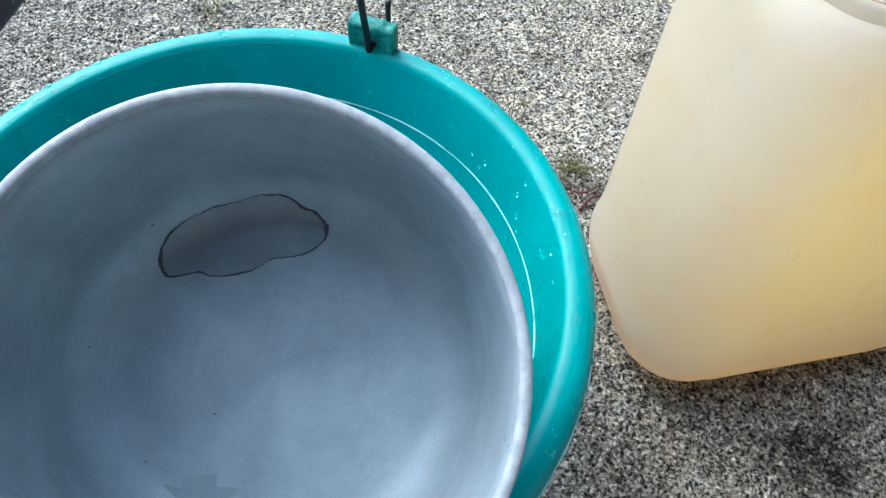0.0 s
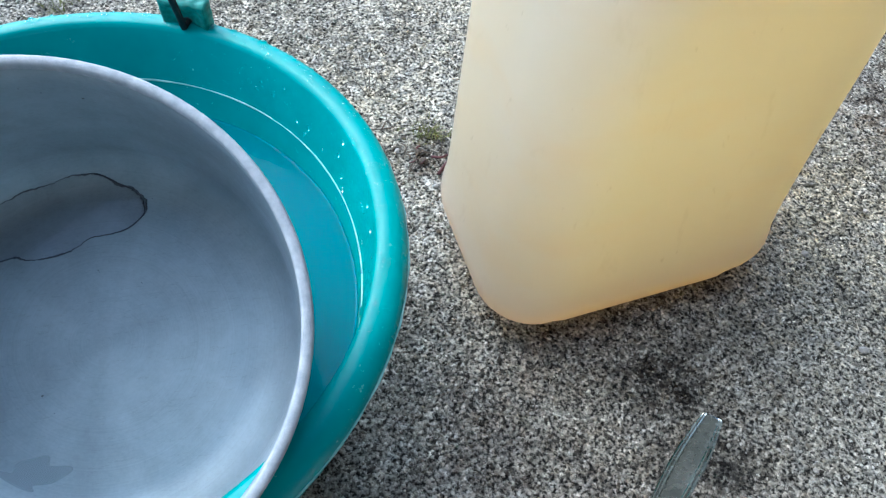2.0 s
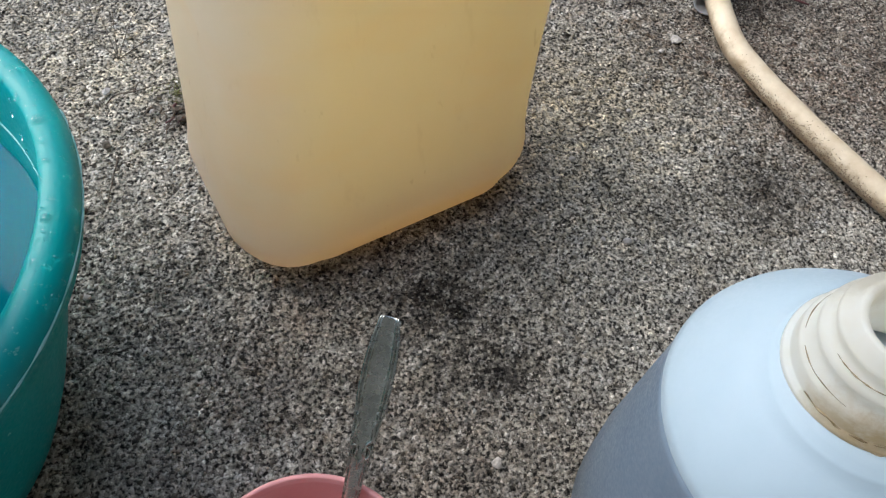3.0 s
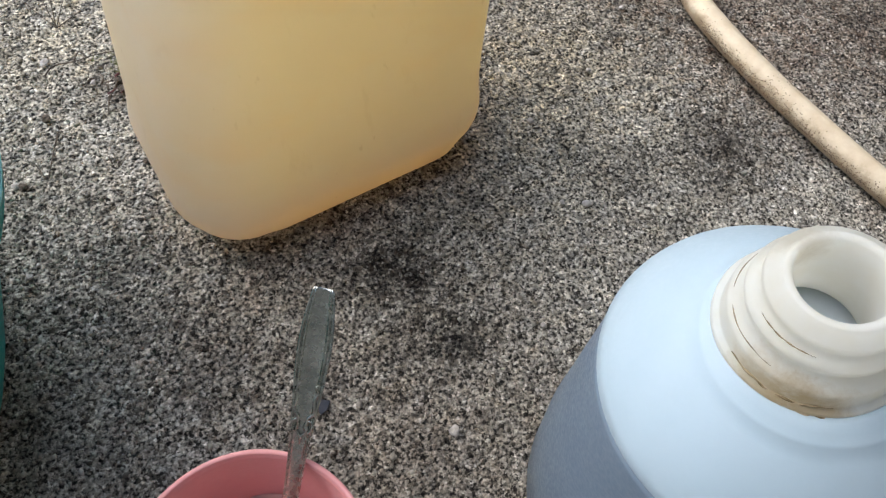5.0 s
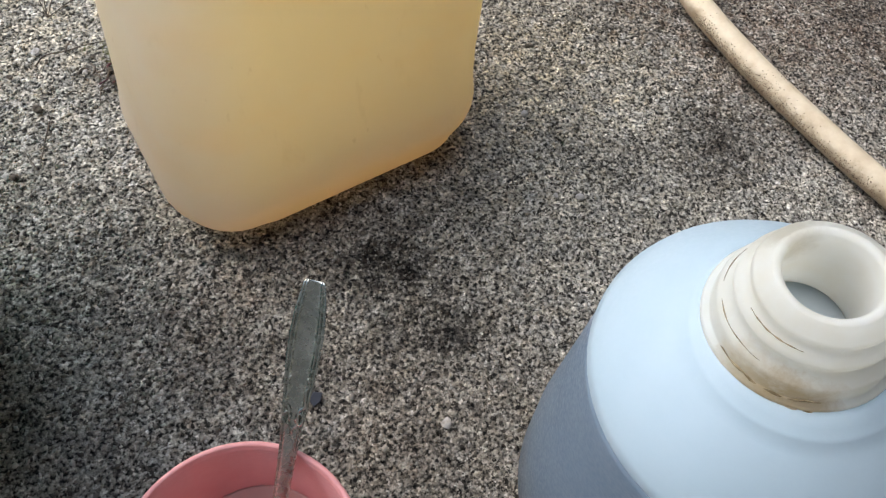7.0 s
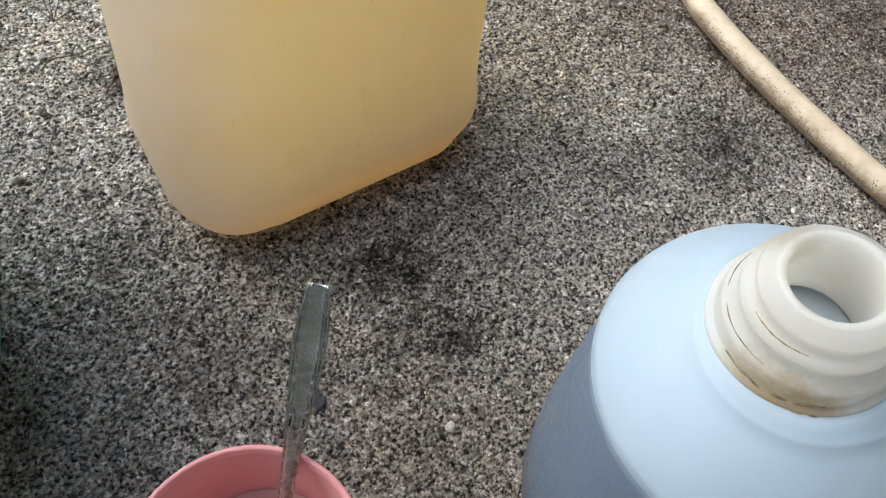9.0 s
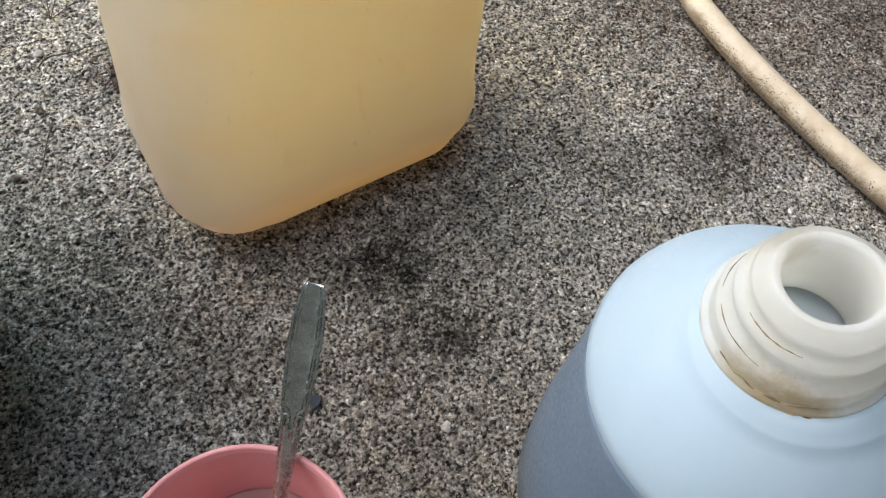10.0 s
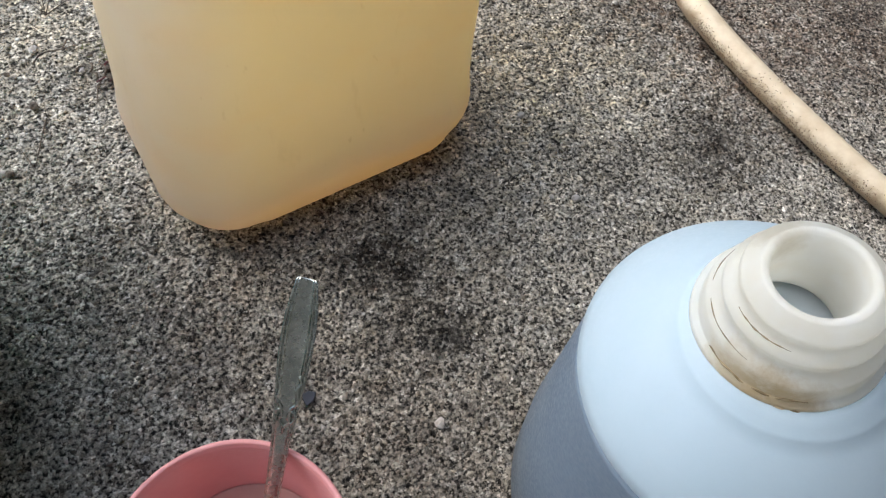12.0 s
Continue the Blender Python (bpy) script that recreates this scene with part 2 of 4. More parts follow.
def stained_neck(m):
    """Adds a dried brown stain with a ragged outline on one side of the collar."""
    c = coords(m)
    base = bsdf(m).inputs["Base Color"].links[0].from_socket
    for a, r, z, wide, tone, top in ((335, 0.025, 0.199, 0.016, (0.52, 0.4, 0.22), 0.7), (360, 0.025, 0.1985, 0.015, (0.46, 0.34, 0.17), 0.75), (225, 0.0165, 0.22, 0.012, (0.5, 0.45, 0.34), 0.5)):
        d = node(m, "ShaderNodeVectorMath")
        d.operation = "DISTANCE"
        d.inputs[1].default_value = (r * math.cos(radians(a)), r * math.sin(radians(a)), z)
        wire(m, c, d.inputs[0])
        w = node(m, "ShaderNodeMath")
        w.operation, w.inputs[1].default_value = "MULTIPLY_ADD", wide
        wire(m, noise_tex(m, 160.0, 4.0, 0.7, where=c), w.inputs[0])
        wire(m, d.outputs["Value"], w.inputs[2])
        r2 = node(m, "ShaderNodeMapRange")
        r2.inputs[1].default_value, r2.inputs[2].default_value = wide * 0.8, wide * 1.35
        r2.inputs[3].default_value, r2.inputs[4].default_value = top, 0.0
        wire(m, w.outputs[0], r2.inputs[0])
        base = mix(m, r2.outputs[0], base, tone)
    wire(m, base, bsdf(m).inputs["Base Color"])
    return m


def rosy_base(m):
    """Pinkish tone low down on the plastic, with a ragged limit, and thick amber blotches."""
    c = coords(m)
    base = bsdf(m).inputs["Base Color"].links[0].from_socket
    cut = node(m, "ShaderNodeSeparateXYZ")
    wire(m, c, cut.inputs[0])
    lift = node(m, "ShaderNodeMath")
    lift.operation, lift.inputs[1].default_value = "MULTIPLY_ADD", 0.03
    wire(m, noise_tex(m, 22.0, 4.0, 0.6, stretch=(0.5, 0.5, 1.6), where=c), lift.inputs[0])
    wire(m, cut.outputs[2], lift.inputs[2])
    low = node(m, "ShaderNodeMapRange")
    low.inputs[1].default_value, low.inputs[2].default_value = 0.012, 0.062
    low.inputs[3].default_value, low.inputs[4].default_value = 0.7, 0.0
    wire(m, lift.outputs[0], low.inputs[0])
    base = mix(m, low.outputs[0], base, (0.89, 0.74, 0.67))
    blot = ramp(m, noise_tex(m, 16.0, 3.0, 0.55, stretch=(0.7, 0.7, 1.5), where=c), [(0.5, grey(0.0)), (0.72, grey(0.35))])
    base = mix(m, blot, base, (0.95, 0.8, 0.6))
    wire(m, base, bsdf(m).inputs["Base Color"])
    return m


def tinted_liquid(name, tint):
    """Clear coloured liquid inside a cloudy wall: it only tints the light that passes."""
    m = bpy.data.materials.new(name)
    m.use_nodes = True
    n = m.node_tree.nodes
    n.remove(n["Principled BSDF"])
    clear = n.new("ShaderNodeBsdfTransparent")
    clear.inputs[0].default_value = (*tint, 1)
    m.node_tree.links.new(clear.outputs[0], n["Material Output"].inputs[0])
    return m


def deepening(m):
    """Liquid that tints little at the can's rounded left end, where the layer is thin and sky light is painted in, and
    fully further in.
    """
    n = m.node_tree.nodes
    c = coords(m)
    cut, wave = node(m, "ShaderNodeSeparateXYZ"), node(m, "ShaderNodeMath")
    wire(m, c, cut.inputs[0])
    wave.operation, wave.inputs[1].default_value = "MULTIPLY_ADD", 0.05
    wire(m, noise_tex(m, 14.0, 3.0, 0.5, where=c), wave.inputs[0])
    lean = node(m, "ShaderNodeMath")
    lean.operation, lean.inputs[1].default_value = "MULTIPLY_ADD", -0.33
    rise = node(m, "ShaderNodeMath")
    rise.operation, rise.inputs[1].default_value = "SUBTRACT", 0.09
    wire(m, cut.outputs[2], rise.inputs[0])
    clip = node(m, "ShaderNodeMath")
    clip.operation, clip.inputs[1].default_value = "MAXIMUM", 0.0
    wire(m, rise.outputs[0], clip.inputs[0])
    wire(m, clip.outputs[0], lean.inputs[0])
    wire(m, cut.outputs[0], lean.inputs[2])
    wire(m, lean.outputs[0], wave.inputs[2])
    thick = node(m, "ShaderNodeMapRange")
    thick.inputs[1].default_value, thick.inputs[2].default_value = -0.078, -0.018
    wire(m, wave.outputs[0], thick.inputs[0])
    clear = n["Transparent BSDF"].inputs[0]
    wire(m, ramp(m, thick.outputs[0], [(0.0, (0.985, 0.972, 0.945)), (0.45, (0.985, 0.9, 0.7)), (1.0, (0.975, 0.85, 0.51))]), clear)
    return m


WATER = water_sheet("water", (0.5, 0.88, 0.93), 0.55, (0.0, 0.3, 0.36), 1.2)
WET_FILM = water_sheet("wet_film", (1.0, 1.0, 1.0), 0.3, (0.5, 0.6, 0.66))
PUDDLE = water_sheet("puddle_water", (0.96, 0.97, 0.98))
DROP = material("drop_water", (1, 1, 1), 0.04, trans=1.0, ior=1.33)
DIRT_LINE = worn("grey_scum", (0.05, 0.06, 0.075), (0.15, 0.17, 0.2), 0.8, 180)
WIRE = worn("black_wire", (0.008, 0.008, 0.01), (0.03, 0.03, 0.032), 0.5)
GRIP = worn("grey_grip", (0.05, 0.05, 0.065), (0.1, 0.1, 0.12), 0.4)
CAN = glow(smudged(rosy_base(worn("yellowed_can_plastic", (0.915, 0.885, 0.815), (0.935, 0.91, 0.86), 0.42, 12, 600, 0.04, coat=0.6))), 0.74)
CAN_LIQUID = deepening(tinted_liquid("amber_liquid", (0.985, 0.875, 0.56)))
CAN_LOW_LIQUID = tinted_liquid("low_liquid", (0.97, 0.9, 0.86))
CAN_TOP = glow(worn("pale_can_plastic", (0.8, 0.75, 0.65), (0.85, 0.81, 0.73), 0.45, 30, 600, 0.06), 0.6)
CAN_LID = worn("white_lid_plastic", (0.54, 0.51, 0.5), (0.62, 0.6, 0.59), 0.5, 40, 600, 0.06, sub=0.3, scale=0.005)
CAN_RESIDUE = worn("reddish_residue", (0.42, 0.27, 0.2), (0.62, 0.5, 0.43), 0.8, 260)


def splashed(m):
    """Brown mud dried on the flanks of something that lies on the ground, with a ragged upper limit."""
    c = coords(m)
    base = bsdf(m).inputs["Base Color"].links[0].from_socket
    cut = node(m, "ShaderNodeSeparateXYZ")
    wire(m, c, cut.inputs[0])
    edge = node(m, "ShaderNodeMath")
    edge.operation, edge.inputs[1].default_value = "MULTIPLY_ADD", 0.016
    wire(m, noise_tex(m, 75.0, 5.0, 0.7, where=c), edge.inputs[0])
    wire(m, cut.outputs[2], edge.inputs[2])
    mud = node(m, "ShaderNodeMapRange")
    mud.inputs[1].default_value, mud.inputs[2].default_value = 0.0165, 0.0232
    mud.inputs[3].default_value, mud.inputs[4].default_value = 0.7, 0.0
    wire(m, edge.outputs[0], mud.inputs[0])
    wire(m, mix(m, mud.outputs[0], base, (0.2, 0.135, 0.075)), bsdf(m).inputs["Base Color"])
    return m


HOSE = splashed(worn("cream_hose", (0.6, 0.49, 0.33), (0.72, 0.62, 0.45), 0.5, 75, 800, 0.2, sub=0.1, scale=0.004))
HOSE_DIRT = worn("caked_dirt", (0.06, 0.042, 0.03), (0.34, 0.25, 0.16), 0.9, 520)
PVC = worn("white_pipe", (0.5, 0.51, 0.52), (0.64, 0.645, 0.65), 0.4, 40, 700, 0.1)
WHITE = worn("white_bottle_plastic", (0.315, 0.395, 0.435), (0.348, 0.428, 0.468), 0.55, 20, 600, 0.04, sub=0.3, scale=0.008)
FILLED = worn("filled_bottle_plastic", (0.125, 0.168, 0.215), (0.15, 0.195, 0.242), 0.4, 20, 600, 0.04, sub=0.2, scale=0.006)
NECK = glow(stained_neck(worn("stained_neck_plastic", (0.83, 0.805, 0.715), (0.87, 0.875, 0.84), 0.42, 45, 600, 0.05)), 0.64)
STAIN = worn("brown_residue", (0.13, 0.09, 0.04), (0.36, 0.28, 0.17), 0.9, 300)
PINK = worn("pink_plastic", (0.66, 0.29, 0.28), (0.72, 0.34, 0.33), 0.4, 30, 600, 0.06, sub=0.15, scale=0.005)
BOTTLE_LIQUID = worn("grey_liquid", (0.72, 0.8, 0.85), (0.76, 0.84, 0.88), 0.1, 40, 300, 0.02)
MILKY = worn("cloudy_liquid", (0.6, 0.36, 0.31), (0.66, 0.42, 0.36), 0.15, 40, 300, 0.02)
STEEL = worn("spoon_steel", (0.3, 0.325, 0.29), (0.43, 0.45, 0.405), 0.26, 130, 300, 0.0, metal=1.0)
CHIP = worn("dark_chip", (0.03, 0.035, 0.045), (0.06, 0.065, 0.08), 0.6)
STONE = worn("pale_stone", (0.32, 0.295, 0.26), (0.54, 0.505, 0.455), 0.9, 300, 900, 0.6)
MOSS = worn("weed_green", (0.1, 0.11, 0.03), (0.2, 0.19, 0.06), 0.7)
DIRT = worn("brown_dirt", (0.05, 0.038, 0.028), (0.16, 0.125, 0.09), 0.9, 200)
TWIG = worn("red_brown_twig", (0.07, 0.025, 0.025), (0.14, 0.05, 0.05), 0.8)
# Tones of the added unseen walls and roof, set for the light they pass on.
DARK_BLOCKER = worn("dark_blocker", (0.03, 0.03, 0.03), (0.06, 0.058, 0.055), 0.9, 3, 60, 0.3)
GREY_BLOCKER = worn("grey_blocker", (0.13, 0.125, 0.12), (0.2, 0.195, 0.19), 0.9, 3, 60, 0.3)


# ---- building helpers ----
def link(name, bm, mat, parent=None, label="", smooth=True):
    bmesh.ops.remove_doubles(bm, verts=bm.verts, dist=1e-6)
    bmesh.ops.recalc_face_normals(bm, faces=bm.faces)
    me = bpy.data.meshes.new(name)
    bm.to_mesh(me)
    bm.free()
    for p in me.polygons:
        p.use_smooth = smooth
    me.materials.append(mat)
    ob = new(name, me)
    if parent:
        ob.parent = parent
    if label:
        ob["label"] = label
    return ob


def face_up(ob):
    if sum(p.normal.z * p.area for p in ob.data.polygons) < 0:
        ob.data.flip_normals()
    return ob


def slant(bm, sx, sy, z0):
    for v in bm.verts:
        v.co.x += sx * (v.co.z - z0)
        v.co.y += sy * (v.co.z - z0)
    return bm


def part(name, bm, mat, parent, label="", smooth=True):
    return link(name, bm, mat, parent, label, smooth)


def root(name, m, label, category, group=""):
    ob = new(name)
    ob.empty_display_size = 0.02
    ob.matrix_world = m
    return tagged(ob, label, category, group)


def rings(bm, loops, close_start=False, close_end=False, closed=True):
    """Skins a list of loops of points."""
    vs = [[bm.verts.new(p) for p in loop] for loop in loops]
    n = len(vs[0])
    for a, b in zip(vs, vs[1:]):
        for i in range(n if closed else n - 1):
            j = (i + 1) % n
            bm.faces.new((a[i], a[j], b[j], b[i]))
    if close_start:
        bm.faces.new(vs[0][::-1])
    if close_end:
        bm.faces.new(vs[-1])
    return vs


def lathe(profile, seg=96, warp=None, close_start=False, close_end=False, bm=None):
    """A body of revolution about z from (radius, height) pairs; warp(angle, r, z) may bend it."""
    bm = bm or bmesh.new()
    loops = []
    for r, z in profile:
        loop = []
        for i in range(seg):
            a = 2 * math.pi * i / seg
            rr = warp(a, r, z) if warp else r
            loop.append((rr * math.cos(a), rr * math.sin(a), z))
        loops.append(loop)
    rings(bm, loops, close_start, close_end)
    return bm


def arc(cx, cz, r, a0, a1, n):
    return [(cx + r * math.cos(radians(a0 + (a1 - a0) * i / n)), cz + r * math.sin(radians(a0 + (a1 - a0) * i / n))) for i in range(n + 1)]


def smooth_path(points, n):
    """A Catmull-Rom line through the points, n steps a piece."""
    P = [Vector(p) for p in points]
    P = [2 * P[0] - P[1]] + P + [2 * P[-1] - P[-2]]
    out = []
    for i in range(1, len(P) - 2):
        a, b, c, d = P[i - 1:i + 3]
        for k in range(n):
            t = k / n
            out.append(0.5 * (2 * b + (c - a) * t + (2 * a - 5 * b + 4 * c - d) * t * t + (3 * b - a - 3 * c + d) * t ** 3))
    return out + [P[-2]]


def tube(points, radius, seg=16, caps=True, bm=None):
    """A round bar along the points; radius is a number or a function of 0..1."""
    bm = bm or bmesh.new()
    loops, up = [], Vector((0, 0, 1))
    for i, p in enumerate(points):
        d = (points[min(i + 1, len(points) - 1)] - points[max(i - 1, 0)]).normalized()
        s = d.cross(up if abs(d.z) < 0.95 else Vector((1, 0, 0))).normalized()
        w = s.cross(d)
        r = radius(i / (len(points) - 1)) if callable(radius) else radius
        loops.append([p + r * (math.cos(2 * math.pi * k / seg) * s + math.sin(2 * math.pi * k / seg) * w) for k in range(seg)])
    rings(bm, loops, caps, caps)
    return bm


def axis_pose(base, axis, turn=0.0):
    return Matrix.Translation(base) @ Vector(axis).to_track_quat("Z", "Y").to_matrix().to_4x4() @ pose(0, 0, 0, 0, 0, turn)


# ---- ground ----
NEAR = (-0.42, -0.2, 0.82, 0.66)


def lattice_noise(x, y, cell, seed):
    """Smooth random heights, -1 to 1, on a lattice of that cell, read at the points x, y."""
    rng = np.random.default_rng(seed)
    n = 512
    table = rng.uniform(-1, 1, (n, n))
    u, v = x / cell + 1000.3, y / cell + 1000.7
    iu, iv = np.floor(u).astype(int), np.floor(v).astype(int)
    fu, fv = u - iu, v - iv
    fu, fv = fu * fu * (3 - 2 * fu), fv * fv * (3 - 2 * fv)
    at = lambda a, b: table[a % n, b % n]
    return (at(iu, iv) * (1 - fu) + at(iu + 1, iv) * fu) * (1 - fv) + (at(iu, iv + 1) * (1 - fu) + at(iu + 1, iv + 1) * fu) * fv


def relief(x, y):
    """Height of the rough sandy screed: broad lumps, small knobs and pits between the grains."""
    turn = 0.8 * x + 0.6 * y, 0.8 * y - 0.6 * x
    h = 0.0007 * lattice_noise(x, y, 0.045, 1) + 0.00045 * lattice_noise(*turn, 0.014, 2) + 0.00035 * lattice_noise(x, y, 0.0058, 3)
    grain = lattice_noise(*turn, 0.0036, 4) + 0.9 * lattice_noise(x, y, 0.0025, 5)
    pit = np.clip(-lattice_noise(*turn, 0.0072, 6) - 0.45, 0, 1)
    return h + 0.0005 * grain - 0.0017 * pit - 0.0008


def mesh_from(name, co, loops, corners, mat):
    me = bpy.data.meshes.new(name)
    me.vertices.add(len(co))
    me.vertices.foreach_set("co", co.reshape(-1))
    me.loops.add(len(loops))
    me.loops.foreach_set("vertex_index", loops.astype(np.int32))
    me.polygons.add(len(loops) // corners)
    me.polygons.foreach_set("loop_start", np.arange(0, len(loops), corners, dtype=np.int32))
    me.update(calc_edges=True)
    me.materials.append(mat)
    return me


def ground():
    """One sheet to the horizon, finely rough where the things stand."""
    step = 0.0011
    xs = np.concatenate([[-60, -8, -2, -0.8], np.arange(NEAR[0], NEAR[2], step), [1.2, 2, 8, 60]])
    ys = np.concatenate([[-60, -8, -2, -0.6], np.arange(NEAR[1], NEAR[3], step), [1.0, 2, 8, 60]])
    gx, gy = np.meshgrid(xs, ys)
    rim = np.minimum.reduce([gx - NEAR[0], NEAR[2] - gx, gy - NEAR[1], NEAR[3] - gy])
    gz = np.where(rim > 0, relief(gx, gy) * np.clip(rim / 0.01, 0, 1), 0.0) - 0.0003
    nx, ny = len(xs), len(ys)
    k = (np.arange(ny - 1)[:, None] * nx + np.arange(nx - 1)[None]).reshape(-1)
    quads = np.stack([k, k + 1, k + nx + 1, k + nx], -1).reshape(-1)
    me = mesh_from("ground", np.stack([gx, gy, gz], -1).reshape(-1, 3), quads, 4, CONCRETE)
    me.polygons.foreach_set("use_smooth", np.ones(len(me.polygons), dtype=bool))
    return tagged(new("ground", me), "grey sandy concrete yard with dark stains and painted light and shade", "ground", kind="structure")


def grit(count, seed):
    """Loose and half-bedded sand grains on the concrete, as one mesh."""
    rng = np.random.default_rng(seed)
    x, y = rng.uniform(NEAR[0], NEAR[2], count), rng.uniform(NEAR[1], NEAR[3], count)
    size = np.clip(rng.lognormal(-0.1, 0.42, count), 0.45, 2.4) * 0.00072
    octa = np.array([(1, 0, 0), (0, 1, 0), (-1, 0, 0), (0, -1, 0), (0, 0, 1), (0, 0, -1)], float)
    v = octa[None] * rng.uniform(0.55, 1.35, (count, 6, 1)) + rng.normal(0, 0.24, (count, 6, 3))
    v[:, :, 0] *= rng.uniform(0.8, 1.7, (count, 1))
    v[:, :, 2] *= 0.7
    ang = rng.uniform(0, 2 * np.pi, count)
    c, s = np.cos(ang)[:, None], np.sin(ang)[:, None]
    v = np.stack([v[:, :, 0] * c - v[:, :, 1] * s, v[:, :, 0] * s + v[:, :, 1] * c, v[:, :, 2]], -1) * size[:, None, None]
    v += np.stack([x, y, relief(x, y) + size * rng.uniform(-0.35, 0.3, count)], -1)[:, None]
    tri = np.array([(0, 1, 4), (1, 2, 4), (2, 3, 4), (3, 0, 4), (1, 0, 5), (2, 1, 5), (3, 2, 5), (0, 3, 5)])
    f = (tri[None] + 6 * np.arange(count)[:, None, None]).reshape(-1)
    me = mesh_from("sand_grains", v.reshape(-1, 3), f, 3, GRIT)
    return tagged(new("sand_grains", me), "coarse grey sand grains bedded in the concrete", "sand", kind="stuff")


ground()
grit(95000, 3)


def slab(name, lo, hi, mat, label):
    bm = bmesh.new()
    bmesh.ops.create_cube(bm, size=1)
    for v in bm.verts:
        v.co = [lo[i] + (v.co[i] + 0.5) * (hi[i] - lo[i]) for i in range(3)]
    return tagged(link(name, bm, mat, smooth=False), label, name.split("_")[0], kind="structure")


# Unseen walls and roof, added only to block and bounce the sky light.
slab("wall_south", (-4, -1.0, 0), (4, -0.8, 2.6), GREY_BLOCKER, "plain unseen wall added to block and bounce light on the south side")
slab("wall_east", (1.0, -0.8, 0), (1.2, 3.0, 2.6), DARK_BLOCKER, "plain dark unseen wall added to block light on the east side")
slab("ceiling", (-4, -1.0, 2.3), (4, -0.3, 2.4), DARK_BLOCKER, "plain dark unseen roof added to block light from above")

# ---- bucket with water ----
BC = Vector((-0.030, 0.1525, 0.0))
WATER_Z = 0.0962
LEAN = (0.06, 0.2, 0.13)


def bucket_inner(z):
    return 0.0895 + 0.43 * z - 1.2 * z * z


def bucket():
    b = root("bucket", Matrix.Translation(BC), "teal plastic bucket with wire handle, part filled with water", "bucket")
    inner = lambda z: bucket_inner(z)
    prof = [(0.0, 0.004), (0.082, 0.004), (0.085, 0.0), (0.090, 0.0), (0.0925, 0.003), (0.1035, 0.03), (0.1135, 0.06), (0.1205, 0.085), (0.1255, 0.112)]
    prof += [(0.1265, 0.116), (0.132, 0.117), (0.1375, 0.1205)] + arc(0.1305, 0.1295, 0.0092, -40, 118, 12)
    prof += [(0.1258, 0.1355)] + [(inner(z), z) for z in (0.13, 0.12, 0.11, 0.1, 0.085, 0.07, 0.05, 0.03, 0.012)] + [(0.088, 0.007), (0.0, 0.007)]
    warp = lambda a, r, z: r * (1 + 0.004 * math.sin(2 * a + 0.6))
    part("bucket_body", slant(lathe(prof, 160, warp), *LEAN), TEAL, b)
    seam = []
    for k in range(161):
        a = 2 * math.pi * k / 160
        z = 0.1045 + 0.006 * math.sin(a)
        r = warp(a, inner(z) - 0.0001, z)
        seam.append(Vector((r * math.cos(a), r * math.sin(a), z)))
    part("mould_line", slant(tube(seam, lambda t: 0.00042 + 0.00012 * math.sin(90 * t), 8), *LEAN), TEAL_LINE, b, "pale scraped mould line")
    lip = [Vector((warp(a, 0.1398, 0) * math.cos(a), warp(a, 0.1398, 0) * math.sin(a), 0.1296)) for a in np.linspace(-2.0, 0.3, 120)]
    part("rim_edge", slant(tube(lip, lambda t: 0.00045 + 0.0003 * math.sin(37 * t) * math.sin(113 * t), 6), *LEAN), TEAL_LINE, b, "pale scraped lower edge of the rim")
    # two ears with wire holes
    a0 = math.atan2(0.128, 0.044)
    for a in (a0, a0 + math.pi):
        m = pose(0, 0, 0, 0, 0, math.degrees(a))
        bm = bmesh.new()
        n, hw, z0, z1 = 22, 0.0114, 0.124, 0.1514
        sheets = []
        for back in (0, 1):
            grid = []
            for iz in range(n + 1):
                row = []
                for iy in range(n + 1):
                    v, w = 2 * iy / n - 1, iz / n
                    edge = max(abs(v), 2 * w - 1)
                    torn = 0.0007 * noise.noise((v * 4, w * 5, 7 * back)) + 0.0004 * noise.noise((v * 11, w * 13, 3))
                    sunk = 0.0014 * min(1.0, max(0.0, (0.8 - edge) / 0.12)) + 0.003 * math.exp(-((v + 0.05) ** 2 * 12 + (w - 0.5) ** 2 * 30))
                    x = 0.1378 + torn * 0.5 if back else 0.1300 + sunk + torn * 0.6
                    k = 1 + (0.05 * noise.noise((w * 9, v * 2, 1)) if abs(v) > 0.9 else 0)
                    row.append(bm.verts.new((x, v * hw * k, z0 + (z1 - z0) * w + (torn * 1.2 if w > 0.9 else 0))))
                grid.append(row)
            sheets.append(grid)
            for r0, r1 in zip(grid, grid[1:]):
                for q in range(n):
                    bm.faces.new((r0[q], r0[q + 1], r1[q + 1], r1[q]))
        rim = lambda g: [g[0][q] for q in range(n)] + [g[q][n] for q in range(n)] + [g[n][n - q] for q in range(n)] + [g[n - q][0] for q in range(n)]
        f0, f1 = rim(sheets[0]), rim(sheets[1])
        for q in range(len(f0)):
            bm.faces.new((f0[q], f0[(q + 1) % len(f0)], f1[(q + 1) % len(f0)], f1[q]))
        ear = part("ear", bm, TEAL_EAR, b, "torn and dirty teal lug")
        ear.matrix_local = m
        hole = part("hole_rim", lathe(arc(0.0033, 0, 0.0009, 0, 360, 8), 20), DIRT_LINE, ear, "dirty worn hole")
        hole.matrix_local = pose(0.1335, -0.0006, 0.1385, 0, 90, 0)
    # wire bail with grip, leaning over to one side
    ax, side = Vector((math.cos(a0), math.sin(a0), 0)), Vector((-math.sin(a0), math.cos(a0), 0))
